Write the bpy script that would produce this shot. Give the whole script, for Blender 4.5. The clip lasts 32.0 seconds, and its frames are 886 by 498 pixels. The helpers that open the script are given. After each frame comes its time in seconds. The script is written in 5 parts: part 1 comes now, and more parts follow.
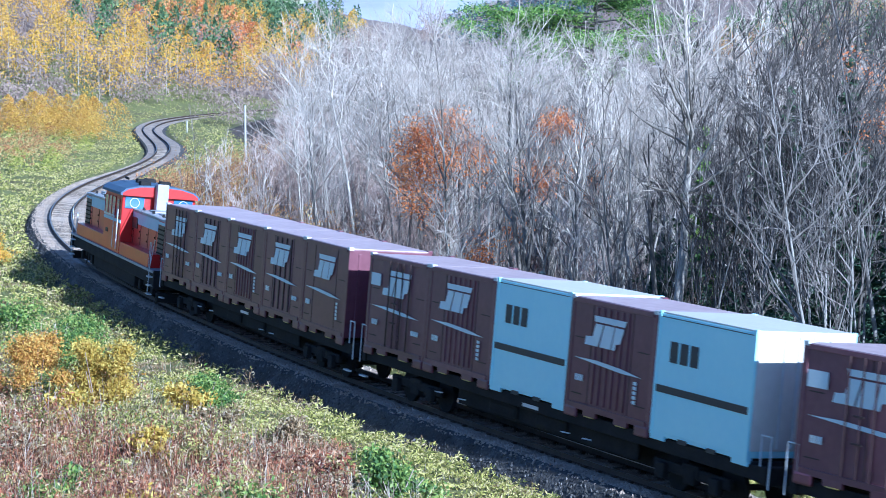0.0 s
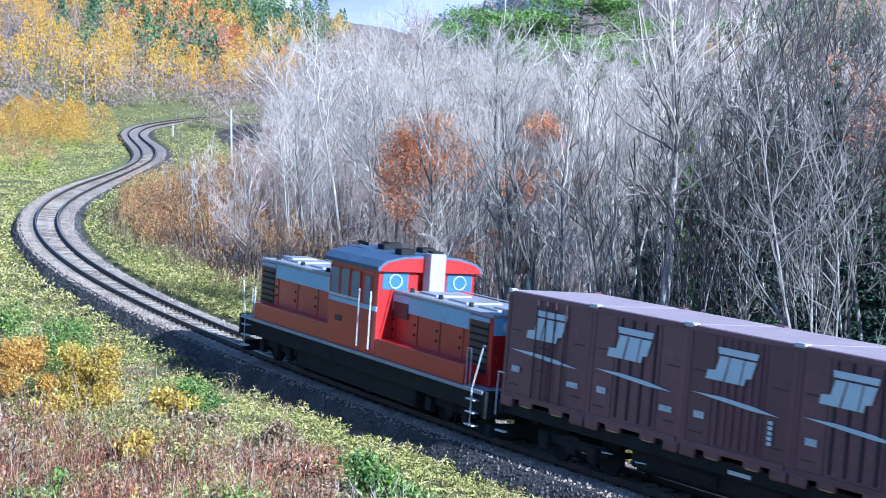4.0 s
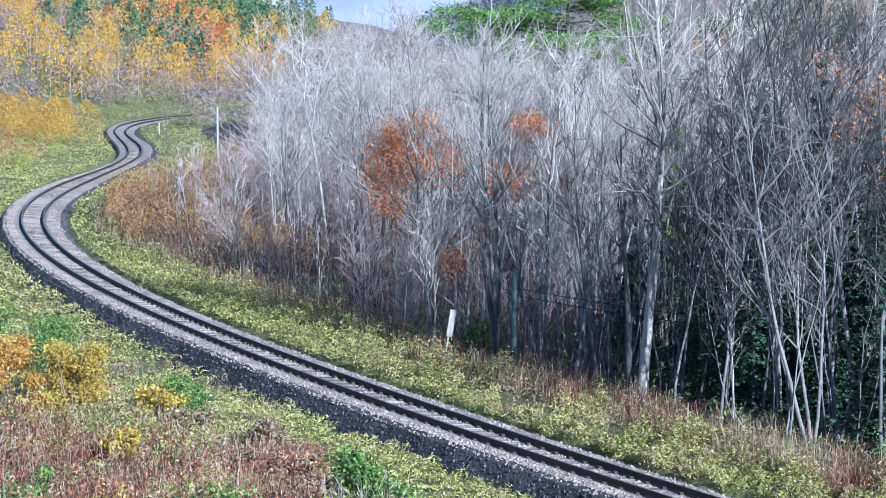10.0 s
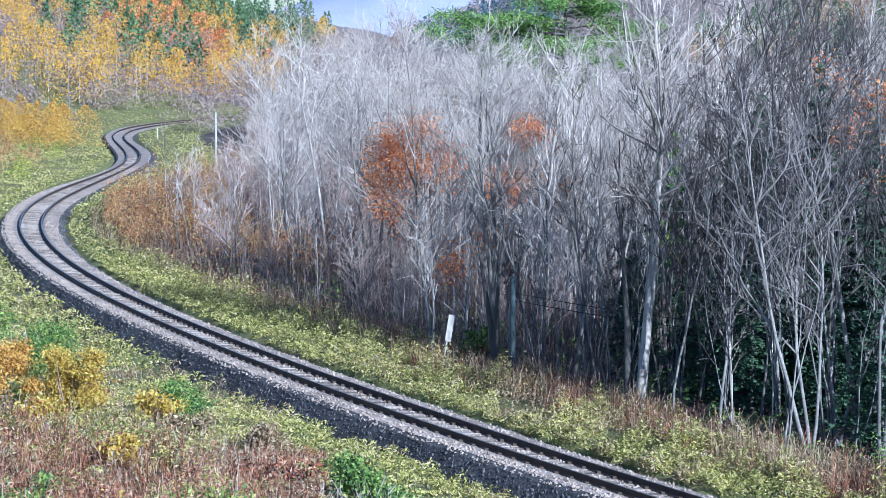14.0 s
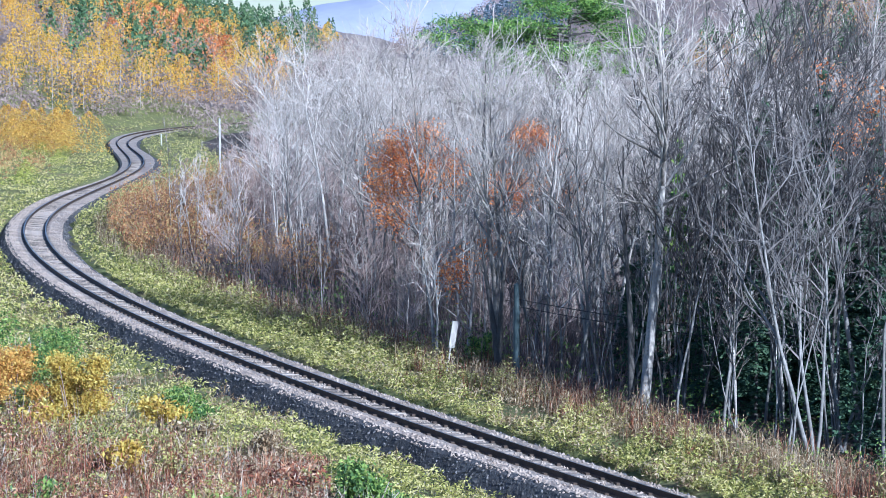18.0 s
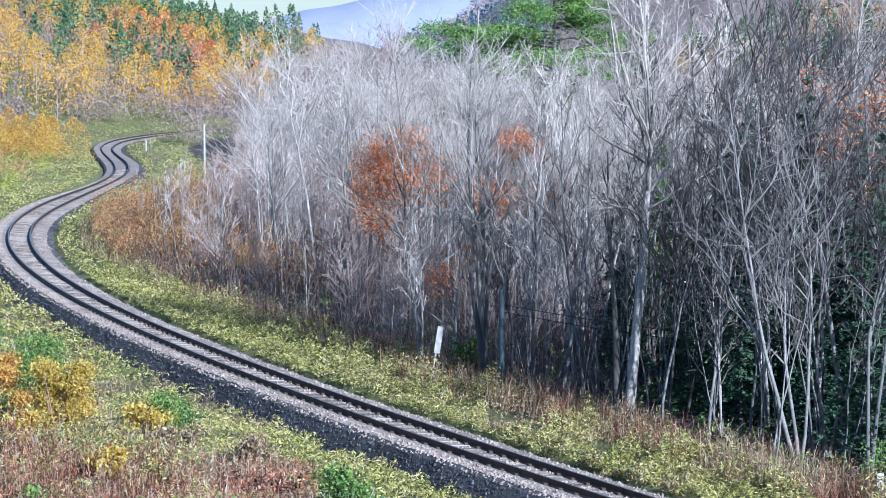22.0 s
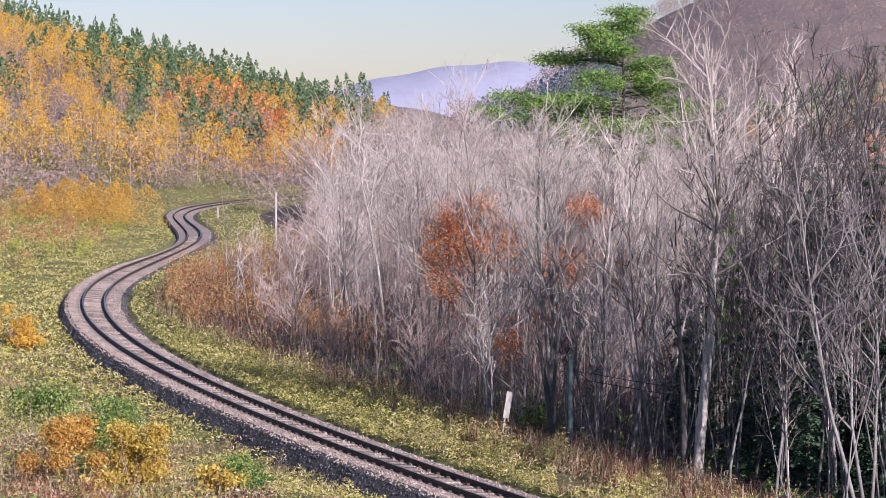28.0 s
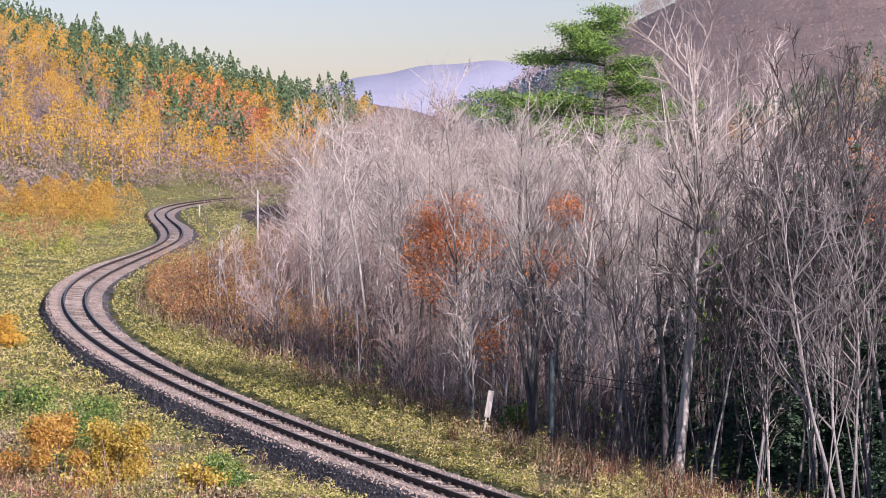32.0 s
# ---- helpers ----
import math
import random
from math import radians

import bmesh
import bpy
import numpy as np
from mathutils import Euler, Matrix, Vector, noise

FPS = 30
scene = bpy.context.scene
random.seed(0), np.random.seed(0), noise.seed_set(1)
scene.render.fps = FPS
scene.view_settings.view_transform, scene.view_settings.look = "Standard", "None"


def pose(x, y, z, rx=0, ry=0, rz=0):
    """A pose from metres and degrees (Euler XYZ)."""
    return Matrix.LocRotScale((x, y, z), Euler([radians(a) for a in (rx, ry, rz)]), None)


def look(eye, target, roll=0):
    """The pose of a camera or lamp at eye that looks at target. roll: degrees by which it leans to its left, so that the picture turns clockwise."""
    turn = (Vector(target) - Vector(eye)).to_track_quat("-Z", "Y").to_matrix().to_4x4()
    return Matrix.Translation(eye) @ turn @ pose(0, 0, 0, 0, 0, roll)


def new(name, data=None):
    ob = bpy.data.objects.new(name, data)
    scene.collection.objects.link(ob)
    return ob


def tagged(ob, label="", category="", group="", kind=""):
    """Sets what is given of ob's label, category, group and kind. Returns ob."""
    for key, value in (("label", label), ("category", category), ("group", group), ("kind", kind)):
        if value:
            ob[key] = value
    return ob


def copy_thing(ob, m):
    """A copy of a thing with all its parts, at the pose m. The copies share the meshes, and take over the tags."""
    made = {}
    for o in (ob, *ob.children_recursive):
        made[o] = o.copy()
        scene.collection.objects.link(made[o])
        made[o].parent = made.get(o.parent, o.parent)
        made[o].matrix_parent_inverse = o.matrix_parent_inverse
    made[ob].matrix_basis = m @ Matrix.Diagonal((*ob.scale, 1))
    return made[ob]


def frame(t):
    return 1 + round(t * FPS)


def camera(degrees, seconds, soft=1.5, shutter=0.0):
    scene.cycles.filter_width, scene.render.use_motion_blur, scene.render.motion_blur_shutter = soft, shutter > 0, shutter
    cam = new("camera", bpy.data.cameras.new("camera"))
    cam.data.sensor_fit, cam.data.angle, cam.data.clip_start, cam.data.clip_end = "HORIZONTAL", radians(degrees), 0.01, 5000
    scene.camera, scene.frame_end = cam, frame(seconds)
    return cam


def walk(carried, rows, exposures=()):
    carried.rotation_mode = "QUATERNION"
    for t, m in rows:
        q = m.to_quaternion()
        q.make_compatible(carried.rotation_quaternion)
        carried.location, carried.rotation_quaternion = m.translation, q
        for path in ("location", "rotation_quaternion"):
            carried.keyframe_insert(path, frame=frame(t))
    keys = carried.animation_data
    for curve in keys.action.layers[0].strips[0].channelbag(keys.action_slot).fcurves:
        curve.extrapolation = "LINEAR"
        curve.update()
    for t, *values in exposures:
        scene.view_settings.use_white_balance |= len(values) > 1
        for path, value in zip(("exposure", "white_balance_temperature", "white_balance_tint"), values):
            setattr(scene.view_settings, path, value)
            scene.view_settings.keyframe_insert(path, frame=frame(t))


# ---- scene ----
import functools

cam = camera(23.93, 32.0, soft=0.8, shutter=0.4)
EYE_Z = 9.36
# seconds, step back, tilt, lean, turn of the camera on its bank
PATH = [
    (0, 0.00, 84.259, -0.013, 0.899),    (0.5, 0.00, 84.186, -0.006, 0.914),    (1, 0.00, 84.185, 0.001, 0.866),
    (1.5, 0.00, 84.227, 0.030, 0.760),    (2, 0.00, 84.287, 0.022, 0.623),    (2.5, 0.00, 84.314, 0.014, 0.528),
    (3, 0.00, 84.360, 0.021, 0.506),    (3.5, 0.00, 84.361, 0.022, 0.517),    (5.5, 0.00, 84.371, 0.023, 0.449),
    (6, 0.00, 84.369, 0.048, 0.287),    (6.5, 0.00, 84.371, 0.032, 0.086),    (7, 0.00, 84.375, 0.004, -0.101),
    (7.5, 0.00, 84.321, -0.033, -0.155),    (8, 0.00, 84.262, -0.046, -0.125),    (8.5, 0.00, 84.235, -0.009, -0.062),
    (9, 0.00, 84.243, 0.007, 0.000),    (9.5, 0.00, 84.257, 0.018, 0.064),    (10, 0.00, 84.292, 0.019, 0.143),
    (10.5, 0.00, 84.312, 0.018, 0.224),    (11, 0.00, 84.329, 0.047, 0.246),    (11.5, 0.00, 84.342, 0.068, 0.209),
    (12, 0.00, 84.369, 0.071, 0.174),    (12.5, 0.00, 84.380, 0.070, 0.131),    (13, 0.00, 84.402, 0.057, 0.085),
    (13.5, 0.00, 84.424, 0.062, 0.062),    (14, 0.00, 84.432, 0.086, 0.093),    (14.5, 0.00, 84.446, 0.082, 0.156),
    (16.5, 0.00, 84.502, 0.070, 0.308),    (17, 0.00, 84.542, 0.070, 0.279),    (17.5, 0.00, 84.577, 0.076, 0.235),
    (18, 0.00, 84.604, 0.076, 0.198),    (18.5, 0.00, 84.635, 0.086, 0.166),    (19, 0.00, 84.647, 0.109, 0.114),
    (19.5, 0.00, 84.677, 0.129, 0.031),    (20, 0.00, 84.706, 0.129, -0.039),    (20.5, 0.00, 84.721, 0.118, -0.106),
    (21, 0.00, 84.731, 0.117, -0.156),    (21.5, 0.00, 84.746, 0.112, -0.188),    (22, 0.00, 84.750, 0.129, -0.219),
    (22.5, 0.00, 84.818, 0.191, -0.808),    (23, 0.00, 85.801, 0.253, -1.888),    (23.5, 0.00, 86.093, 0.167, -2.263),
    (24, 0.00, 85.654, -0.056, -1.390),    (24.5, -0.47, 85.660, -0.105, 0.261),    (25, -0.76, 86.055, 0.015, 0.827),
    (25.5, -0.76, 86.372, 0.077, 1.359),    (26, -0.76, 86.557, 0.136, 1.864),    (26.5, -0.76, 86.621, 0.162, 1.936),
    (28.5, -0.76, 86.610, 0.118, 1.618),    (29, -0.76, 86.603, 0.095, 1.580),    (29.5, -0.76, 86.607, 0.036, 1.432),
    (30, -0.76, 86.585, -0.027, 1.320),    (30.5, -0.76, 86.538, -0.078, 1.286),    (31, -0.76, 86.497, -0.107, 1.282),
    (31.5, -0.76, 86.494, -0.068, 1.250),    (32, -0.76, 86.588, -0.046, 1.197),
]
SETTINGS = [(0, 0.84, 4550, 7), (3, 0.88, 4650, 8), (6, 0.84, 4750, 8), (9, 0.70, 4720, 8), (22, 0.70, 4850, 10), (23, 0.75, 5050, 8), (25, 0.62, 5150, 14), (26.5, 0.52, 5200, 17), (28.5, 0.43, 6100, 31), (32, 0.43, 6100, 31)]
walk(cam, [(t, pose(0, y, EYE_Z, rx, ry, rz)) for t, y, rx, ry, rz in PATH], SETTINGS)

# ---- sky and sun ----
SUN_AZ, SUN_EL = -56.0, 22.5          # azimuth from +x towards +y, elevation
world = bpy.data.worlds.new("sky")
scene.world = world
world.use_nodes = True
_n, _l = world.node_tree.nodes, world.node_tree.links
_sky = _n.new("ShaderNodeTexSky")
_sky.sky_type, _sky.sun_disc = "NISHITA", False
_sky.sun_elevation, _sky.sun_rotation = radians(SUN_EL), radians(90 - SUN_AZ)
_sky.air_density, _sky.dust_density, _sky.ozone_density = 1.2, 0.3, 1.5
_tint = _n.new("ShaderNodeMix")
_tint.data_type, _tint.blend_type = "RGBA", "MULTIPLY"
_tint.inputs[0].default_value = 1.0
_tint.inputs[7].default_value = (0.83, 0.92, 1.16, 1)
_l.new(_sky.outputs[0], _tint.inputs[6])
_l.new(_tint.outputs[2], _n["Background"].inputs[0])
_n["Background"].inputs[1].default_value = 0.070
_sun = bpy.data.lights.new("sun", "SUN")
_sun.energy, _sun.angle, _sun.color = 5.5, radians(0.55), (1.0, 0.94, 0.85)
_way = Vector((math.cos(radians(SUN_AZ)) * math.cos(radians(SUN_EL)), math.sin(radians(SUN_AZ)) * math.cos(radians(SUN_EL)), math.sin(radians(SUN_EL))))
new("sun", _sun).matrix_basis = look(_way * 100, (0, 0, 0))


# ---- the line: a start, a heading and its curvature along the way ----
TRACK_X, TRACK_Y, TRACK_HEAD = 7.248, 38.552, 2.11730
BEND_S = (-400, -60, -30, 0, 15, 30, 45, 60, 75, 90, 105, 120, 135, 150, 165, 180, 200, 220, 240, 260, 420)
BEND_K = (0.0, 0.0, -0.00526, -0.00526, -0.00312, -0.00359, -0.00434, -0.00541, -0.00652, -0.0073, -0.00394, 0.00234, 0.00646, 0.00508, 0.00048, -0.00391, -0.00826, -0.0126, -0.012, -0.006, 0.0)
S = np.arange(-400, 420, 0.5)
_k = np.interp(S, BEND_S, BEND_K)
_h = np.concatenate([[0], np.cumsum((_k[1:] + _k[:-1]) * 0.25)])
_i0 = int(np.argmin(abs(S)))
HEAD = _h - _h[_i0] + TRACK_HEAD
_m = (HEAD[1:] + HEAD[:-1]) / 2
LX = np.concatenate([[0], np.cumsum(np.cos(_m) * 0.5)])
LY = np.concatenate([[0], np.cumsum(np.sin(_m) * 0.5)])
LX, LY = LX - LX[_i0] + TRACK_X, LY - LY[_i0] + TRACK_Y
CANT = np.clip(-_k * 24, -0.099, 0.099)


def on_line(s, lat=0.0, z=0.0):
    """A point beside the line: s metres along it, lat metres to its near side, z above the rails."""
    a, c = np.interp(s, S, HEAD), np.interp(s, S, CANT)
    l, up = lat * np.cos(c) - z * np.sin(c), z * np.cos(c) + lat * np.sin(c)
    return np.stack([np.interp(s, S, LX) - l * np.sin(a), np.interp(s, S, LY) + l * np.cos(a), up + 0 * np.asarray(s)], -1)


def line_pose(s, half=6.0):
    """Pose of a vehicle whose bogies stand at s - half and s + half."""
    a, b = on_line(s - half), on_line(s + half)
    c = float(np.interp(s, S, CANT))
    h = math.atan2(b[1] - a[1], b[0] - a[0])
    return Matrix.Translation(Vector((a + b) / 2)) @ Matrix.Rotation(h, 4, "Z") @ Matrix.Rotation(c, 4, "X")


_near = slice(int(_i0 - 240), None)


def beside(x, y):
    """Place along the line and distance to its near side, for arrays of points."""
    x, y = np.asarray(x, float).ravel(), np.asarray(y, float).ravel()
    s, d = np.zeros(len(x)), np.zeros(len(x))
    cx, cy, ch, cs = LX[_near][::4], LY[_near][::4], HEAD[_near][::4], S[_near][::4]
    for i in range(0, len(x), 4000):
        dx, dy = x[i:i + 4000, None] - cx, y[i:i + 4000, None] - cy
        j = (dx * dx + dy * dy).argmin(1)
        r = np.arange(len(j))
        s[i:i + 4000] = cs[j]
        d[i:i + 4000] = -dx[r, j] * np.sin(ch[j]) + dy[r, j] * np.cos(ch[j])
        far = np.hypot(dx[r, j], dy[r, j])
        d[i:i + 4000] = np.where(far > np.abs(d[i:i + 4000]) + 2, np.sign(d[i:i + 4000]) * far, d[i:i + 4000])
    return s, d


def ease(x, a, b):
    t = np.clip((x - a) / (b - a), 0, 1)
    return t * t * (3 - 2 * t)


WOOD_S = (-40, 0, 12, 26, 45, 60, 75, 95, 120, 160, 220)
WOOD_D = (4.2, 4.6, 5.4, 5.5, 4.9, 4.5, 4.0, 4.2, 6.5, 8.0, 8.0)


def edge(s):
    """How far the wood's edge keeps from the line."""
    return np.interp(s, WOOD_S, WOOD_D)


_waves = [(random.uniform(0.5, 1.6), random.uniform(0, 6.3), random.uniform(0, 6.3)) for _ in range(10)]


def rough(x, y, size):
    v = 0
    for f, a, b in _waves:
        v = v + np.sin((x * math.cos(a) + y * math.sin(a)) * f * 6.283 / size + b)
    return v / 6.0


def ground_z(x, y):
    """Height of the ground, with the railway's bench cut into it."""
    x, y = np.asarray(x, float).ravel(), np.asarray(y, float).ravel()
    s, d = beside(x, y)
    dist = np.hypot(x, y)
    near = -0.48 - 0.10 * (1 - ease(d, 2.1, 3.4)) * ease(s, 75, 50) + 0.2 * ease(s, 60, 95) + np.maximum(0, 7.0 - 0.195 * dist) * ease(dist, 60, 25) + 0.3 * ease(d, 4, 14) + (0.16 * rough(x, y, 9) + 0.3 * rough(y, x, 3.4)) * ease(d, 2.5, 5)
    near = near + 0.28 * ease(s, 36, 20) * ease(d, 2.2, 4.0)
    near = near - 0.28 * ease(s, 16, 24) * ease(s, 75, 55) * ease(d, 2.0, 3.0) * ease(d, 7.5, 4.6)
    far = -0.42 + 0.16 * ease(s, 70, 100) - 0.06 * np.clip(-d - 3, 0, 6) - 2.2 * ease(-d, 9, 28) + 0.12 * rough(x, y, 11) * ease(-d, 3.5, 7)
    z = np.where(d > 0, near, far)
    z = np.where(np.abs(d) < 1.7, -1.0, z)
    # left hillside behind the bend, then the wooded hill on the right
    left = np.clip(-34 - x, 0, 400)
    z = z + np.where(d > 3, 0.06 * np.clip(d - 5, 0, 60) * ease(y, 95, 150), 0)
    z = z + 0.255 * np.minimum(left, 95) * 1.08 * ease(y, 185, 330) * (1 + 0.10 * rough(x, y, 90))
    z = z + 4.0 * ease(y, 230, 420) * ease(x, 60, -20)
    z = z + (112 * (1 - np.exp(-np.clip(x + 4, 0, 900) / 115)) + 8 * rough(x, y, 260) * ease(x, 60, 200)) * ease(y, 430, 900)
    z = z + 15 * np.exp(-((x - 72) / 26) ** 2 - ((y - 345) / 55) ** 2)
    return z


# ---- materials ----
def material(name, ramp, rough_=0.8, metal=0.0, scale=6.0, fine=40.0, bump=0.25, island=0.0, objectwise=0.0, spec=0.5, coords="Object", depth=0.02, translucent=0.0):
    """A procedural surface: ramp lists (position, colour) over two-scale noise, island and objectwise shift it piece by piece."""
    m = bpy.data.materials.new(name)
    m.use_nodes = True
    nd, ln = m.node_tree.nodes, m.node_tree.links
    b = nd["Principled BSDF"]
    tc = nd.new("ShaderNodeTexCoord")
    n1, n2 = nd.new("ShaderNodeTexNoise"), nd.new("ShaderNodeTexNoise")
    for n, sc, det in ((n1, scale, 4), (n2, fine, 3)):
        n.inputs["Scale"].default_value, n.inputs["Detail"].default_value = sc, det
        ln.new(tc.outputs[coords], n.inputs["Vector"])
    mix = nd.new("ShaderNodeMath")
    mix.operation = "MULTIPLY_ADD"
    ln.new(n2.outputs[0], mix.inputs[0])
    mix.inputs[1].default_value = 0.4
    half = nd.new("ShaderNodeMath")
    half.operation = "MULTIPLY"
    ln.new(n1.outputs[0], half.inputs[0])
    half.inputs[1].default_value = 0.6
    ln.new(half.outputs[0], mix.inputs[2])
    out = mix.outputs[0]
    for amount, kind, socket in ((island, "ShaderNodeNewGeometry", "Random Per Island"), (objectwise, "ShaderNodeObjectInfo", "Random")):
        if amount:
            src, mad = nd.new(kind), nd.new("ShaderNodeMath")
            mad.operation = "MULTIPLY_ADD"
            ln.new(src.outputs[socket], mad.inputs[0])
            mad.inputs[1].default_value = amount
            sub = nd.new("ShaderNodeMath")
            sub.operation = "SUBTRACT"
            ln.new(out, sub.inputs[0])
            sub.inputs[1].default_value = amount / 2
            ln.new(sub.outputs[0], mad.inputs[2])
            out = mad.outputs[0]
    cr = nd.new("ShaderNodeValToRGB")
    el = cr.color_ramp.elements
    while len(el) < len(ramp):
        el.new(0.5)
    for e, (p, c) in zip(el, ramp):
        e.position, e.color = p, (*c, 1)
    ln.new(out, cr.inputs[0])
    ln.new(cr.outputs[0], b.inputs["Base Color"])
    b.inputs["Roughness"].default_value, b.inputs["Metallic"].default_value = rough_, metal
    b.inputs["Specular IOR Level"].default_value = spec
    if bump:
        bp = nd.new("ShaderNodeBump")
        bp.inputs["Strength"].default_value, bp.inputs["Distance"].default_value = bump, depth
        ln.new(n2.outputs[0], bp.inputs["Height"])
        ln.new(bp.outputs[0], b.inputs["Normal"])
    if translucent:
        tr, mx = nd.new("ShaderNodeBsdfTranslucent"), nd.new("ShaderNodeMixShader")
        ln.new(cr.outputs[0], tr.inputs[0])
        mx.inputs[0].default_value = translucent
        ln.new(b.outputs[0], mx.inputs[1])
        ln.new(tr.outputs[0], mx.inputs[2])
        ln.new(mx.outputs[0], nd["Material Output"].inputs[0])
    return m


def plain(name, c, rough_=0.6, metal=0.0, vary=0.18, **kw):
    """One paint with slight fading and dirt."""
    d = tuple(v * (1 - vary) for v in c)
    l = tuple(min(1, v * (1 + vary)) for v in c)
    return material(name, [(0.3, d), (0.7, l)], rough_, metal, **{"scale": 1.2, "fine": 18.0, "bump": 0.08, **kw})


M_GROUND = material("ground", [(0.30, (0.09, 0.075, 0.03)), (0.42, (0.14, 0.125, 0.045)), (0.52, (0.15, 0.165, 0.045)), (0.66, (0.20, 0.16, 0.07))], 0.95, scale=0.12, fine=3.0, bump=0.8, depth=0.1)
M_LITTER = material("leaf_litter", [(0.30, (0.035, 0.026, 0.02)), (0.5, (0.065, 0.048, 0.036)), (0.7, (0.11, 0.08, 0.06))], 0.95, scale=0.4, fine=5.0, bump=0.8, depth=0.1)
M_HILL = material("wooded_hillside", [(0.30, (0.15, 0.115, 0.10)), (0.5, (0.22, 0.168, 0.142)), (0.7, (0.28, 0.215, 0.17))], 0.95, scale=0.03, fine=0.6, bump=0.8, depth=0.5)
M_BALLAST = material("ballast", [(0.25, (0.04, 0.038, 0.037)), (0.5, (0.09, 0.085, 0.082)), (0.75, (0.18, 0.17, 0.165))], 0.9, scale=2.0, fine=14.0, bump=1.0, island=0.5, depth=0.05)
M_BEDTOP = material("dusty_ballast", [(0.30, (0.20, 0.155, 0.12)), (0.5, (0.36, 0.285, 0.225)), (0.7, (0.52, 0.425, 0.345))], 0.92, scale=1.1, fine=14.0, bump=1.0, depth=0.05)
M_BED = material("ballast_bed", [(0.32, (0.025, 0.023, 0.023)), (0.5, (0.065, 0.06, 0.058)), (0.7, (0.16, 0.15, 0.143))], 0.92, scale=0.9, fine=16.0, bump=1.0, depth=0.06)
M_RAIL = material("rail_steel", [(0.3, (0.045, 0.03, 0.022)), (0.7, (0.11, 0.075, 0.05))], 0.7, 0.3, scale=3, fine=40)
M_HEAD = material("rail_head", [(0.3, (0.20, 0.19, 0.185)), (0.7, (0.34, 0.33, 0.32))], 0.42, 0.8, scale=1, fine=30, bump=0.05)
M_SLEEPER = material("sleeper", [(0.3, (0.11, 0.088, 0.068)), (0.55, (0.25, 0.205, 0.165)), (0.8, (0.36, 0.305, 0.255))], 0.85, scale=2.5, fine=22, bump=0.4, objectwise=0.6)
M_BARK = material("grey_bark", [(0.25, (0.09, 0.077, 0.065)), (0.5, (0.27, 0.238, 0.205)), (0.75, (0.54, 0.49, 0.435))], 0.9, scale=1.5, fine=14, bump=0.5, objectwise=0.35)
M_TWIG = material("twigs", [(0.25, (0.18, 0.15, 0.125)), (0.5, (0.39, 0.335, 0.29)), (0.75, (0.60, 0.535, 0.475))], 0.85, scale=0.8, fine=6, bump=0, objectwise=0.45)
M_REDTWIG = material("reddish_twigs", [(0.25, (0.20, 0.13, 0.105)), (0.5, (0.40, 0.30, 0.255)), (0.75, (0.62, 0.51, 0.45))], 0.85, scale=0.8, fine=6, bump=0, objectwise=0.5)
M_DARKBARK = material("dark_bark", [(0.3, (0.05, 0.045, 0.042)), (0.7, (0.12, 0.11, 0.10))], 0.95, scale=2, fine=18, bump=0.6)
M_RUSSET = material("russet_leaves", [(0.25, (0.50, 0.14, 0.05)), (0.5, (0.74, 0.27, 0.085)), (0.75, (0.80, 0.42, 0.17))], 0.7, scale=0.6, fine=5, bump=0, island=0.5, translucent=0.42)
M_PINE = material("pine_needles", [(0.25, (0.035, 0.095, 0.022)), (0.5, (0.12, 0.24, 0.04)), (0.75, (0.28, 0.40, 0.07))], 0.7, scale=0.5, fine=4, bump=0, island=0.5, translucent=0.15)
M_SPRUCE = material("spruce_needles", [(0.25, (0.018, 0.045, 0.025)), (0.5, (0.04, 0.085, 0.04)), (0.75, (0.08, 0.13, 0.06))], 0.8, scale=0.4, fine=3, bump=0, island=0.5)
M_GOLD = material("golden_leaves", [(0.2, (0.40, 0.22, 0.08)), (0.38, (0.56, 0.33, 0.06)), (0.52, (0.66, 0.42, 0.05)), (0.66, (0.66, 0.32, 0.05)), (0.82, (0.64, 0.20, 0.035))], 0.8, scale=0.06, fine=0.8, bump=0, island=0.25, translucent=0.25)
M_MAUVE = material("bare_thicket", [(0.25, (0.17, 0.12, 0.10)), (0.5, (0.29, 0.215, 0.18)), (0.75, (0.41, 0.31, 0.25))], 0.9, scale=0.05, fine=0.8, bump=0, island=0.15, translucent=0.15)
M_SASA = material("bamboo_grass_leaves", [(0.2, (0.110, 0.124, 0.028)), (0.4, (0.340, 0.340, 0.074)), (0.6, (0.524, 0.469, 0.129)), (0.8, (0.607, 0.515, 0.239))], 0.6, scale=0.25, fine=2.0, bump=0, island=0.75, translucent=0.25, coords="Object")
M_STRAW = material("dry_grass", [(0.25, (0.170, 0.106, 0.051)), (0.5, (0.323, 0.225, 0.115)), (0.75, (0.468, 0.374, 0.238))], 0.8, scale=0.3, fine=3, bump=0, island=0.8, translucent=0.2)
M_RUST = material("red_brown_weeds", [(0.2, (0.088, 0.026, 0.019)), (0.45, (0.317, 0.106, 0.053)), (0.65, (0.475, 0.229, 0.114)), (0.85, (0.563, 0.440, 0.317))], 0.85, scale=0.3, fine=3, bump=0, island=0.75, translucent=0.2)
M_BUSH = material("bush_leaves", [(0.25, (0.05, 0.11, 0.03)), (0.5, (0.15, 0.25, 0.05)), (0.75, (0.32, 0.40, 0.09))], 0.6, scale=0.5, fine=3, bump=0, island=0.6, translucent=0.25)
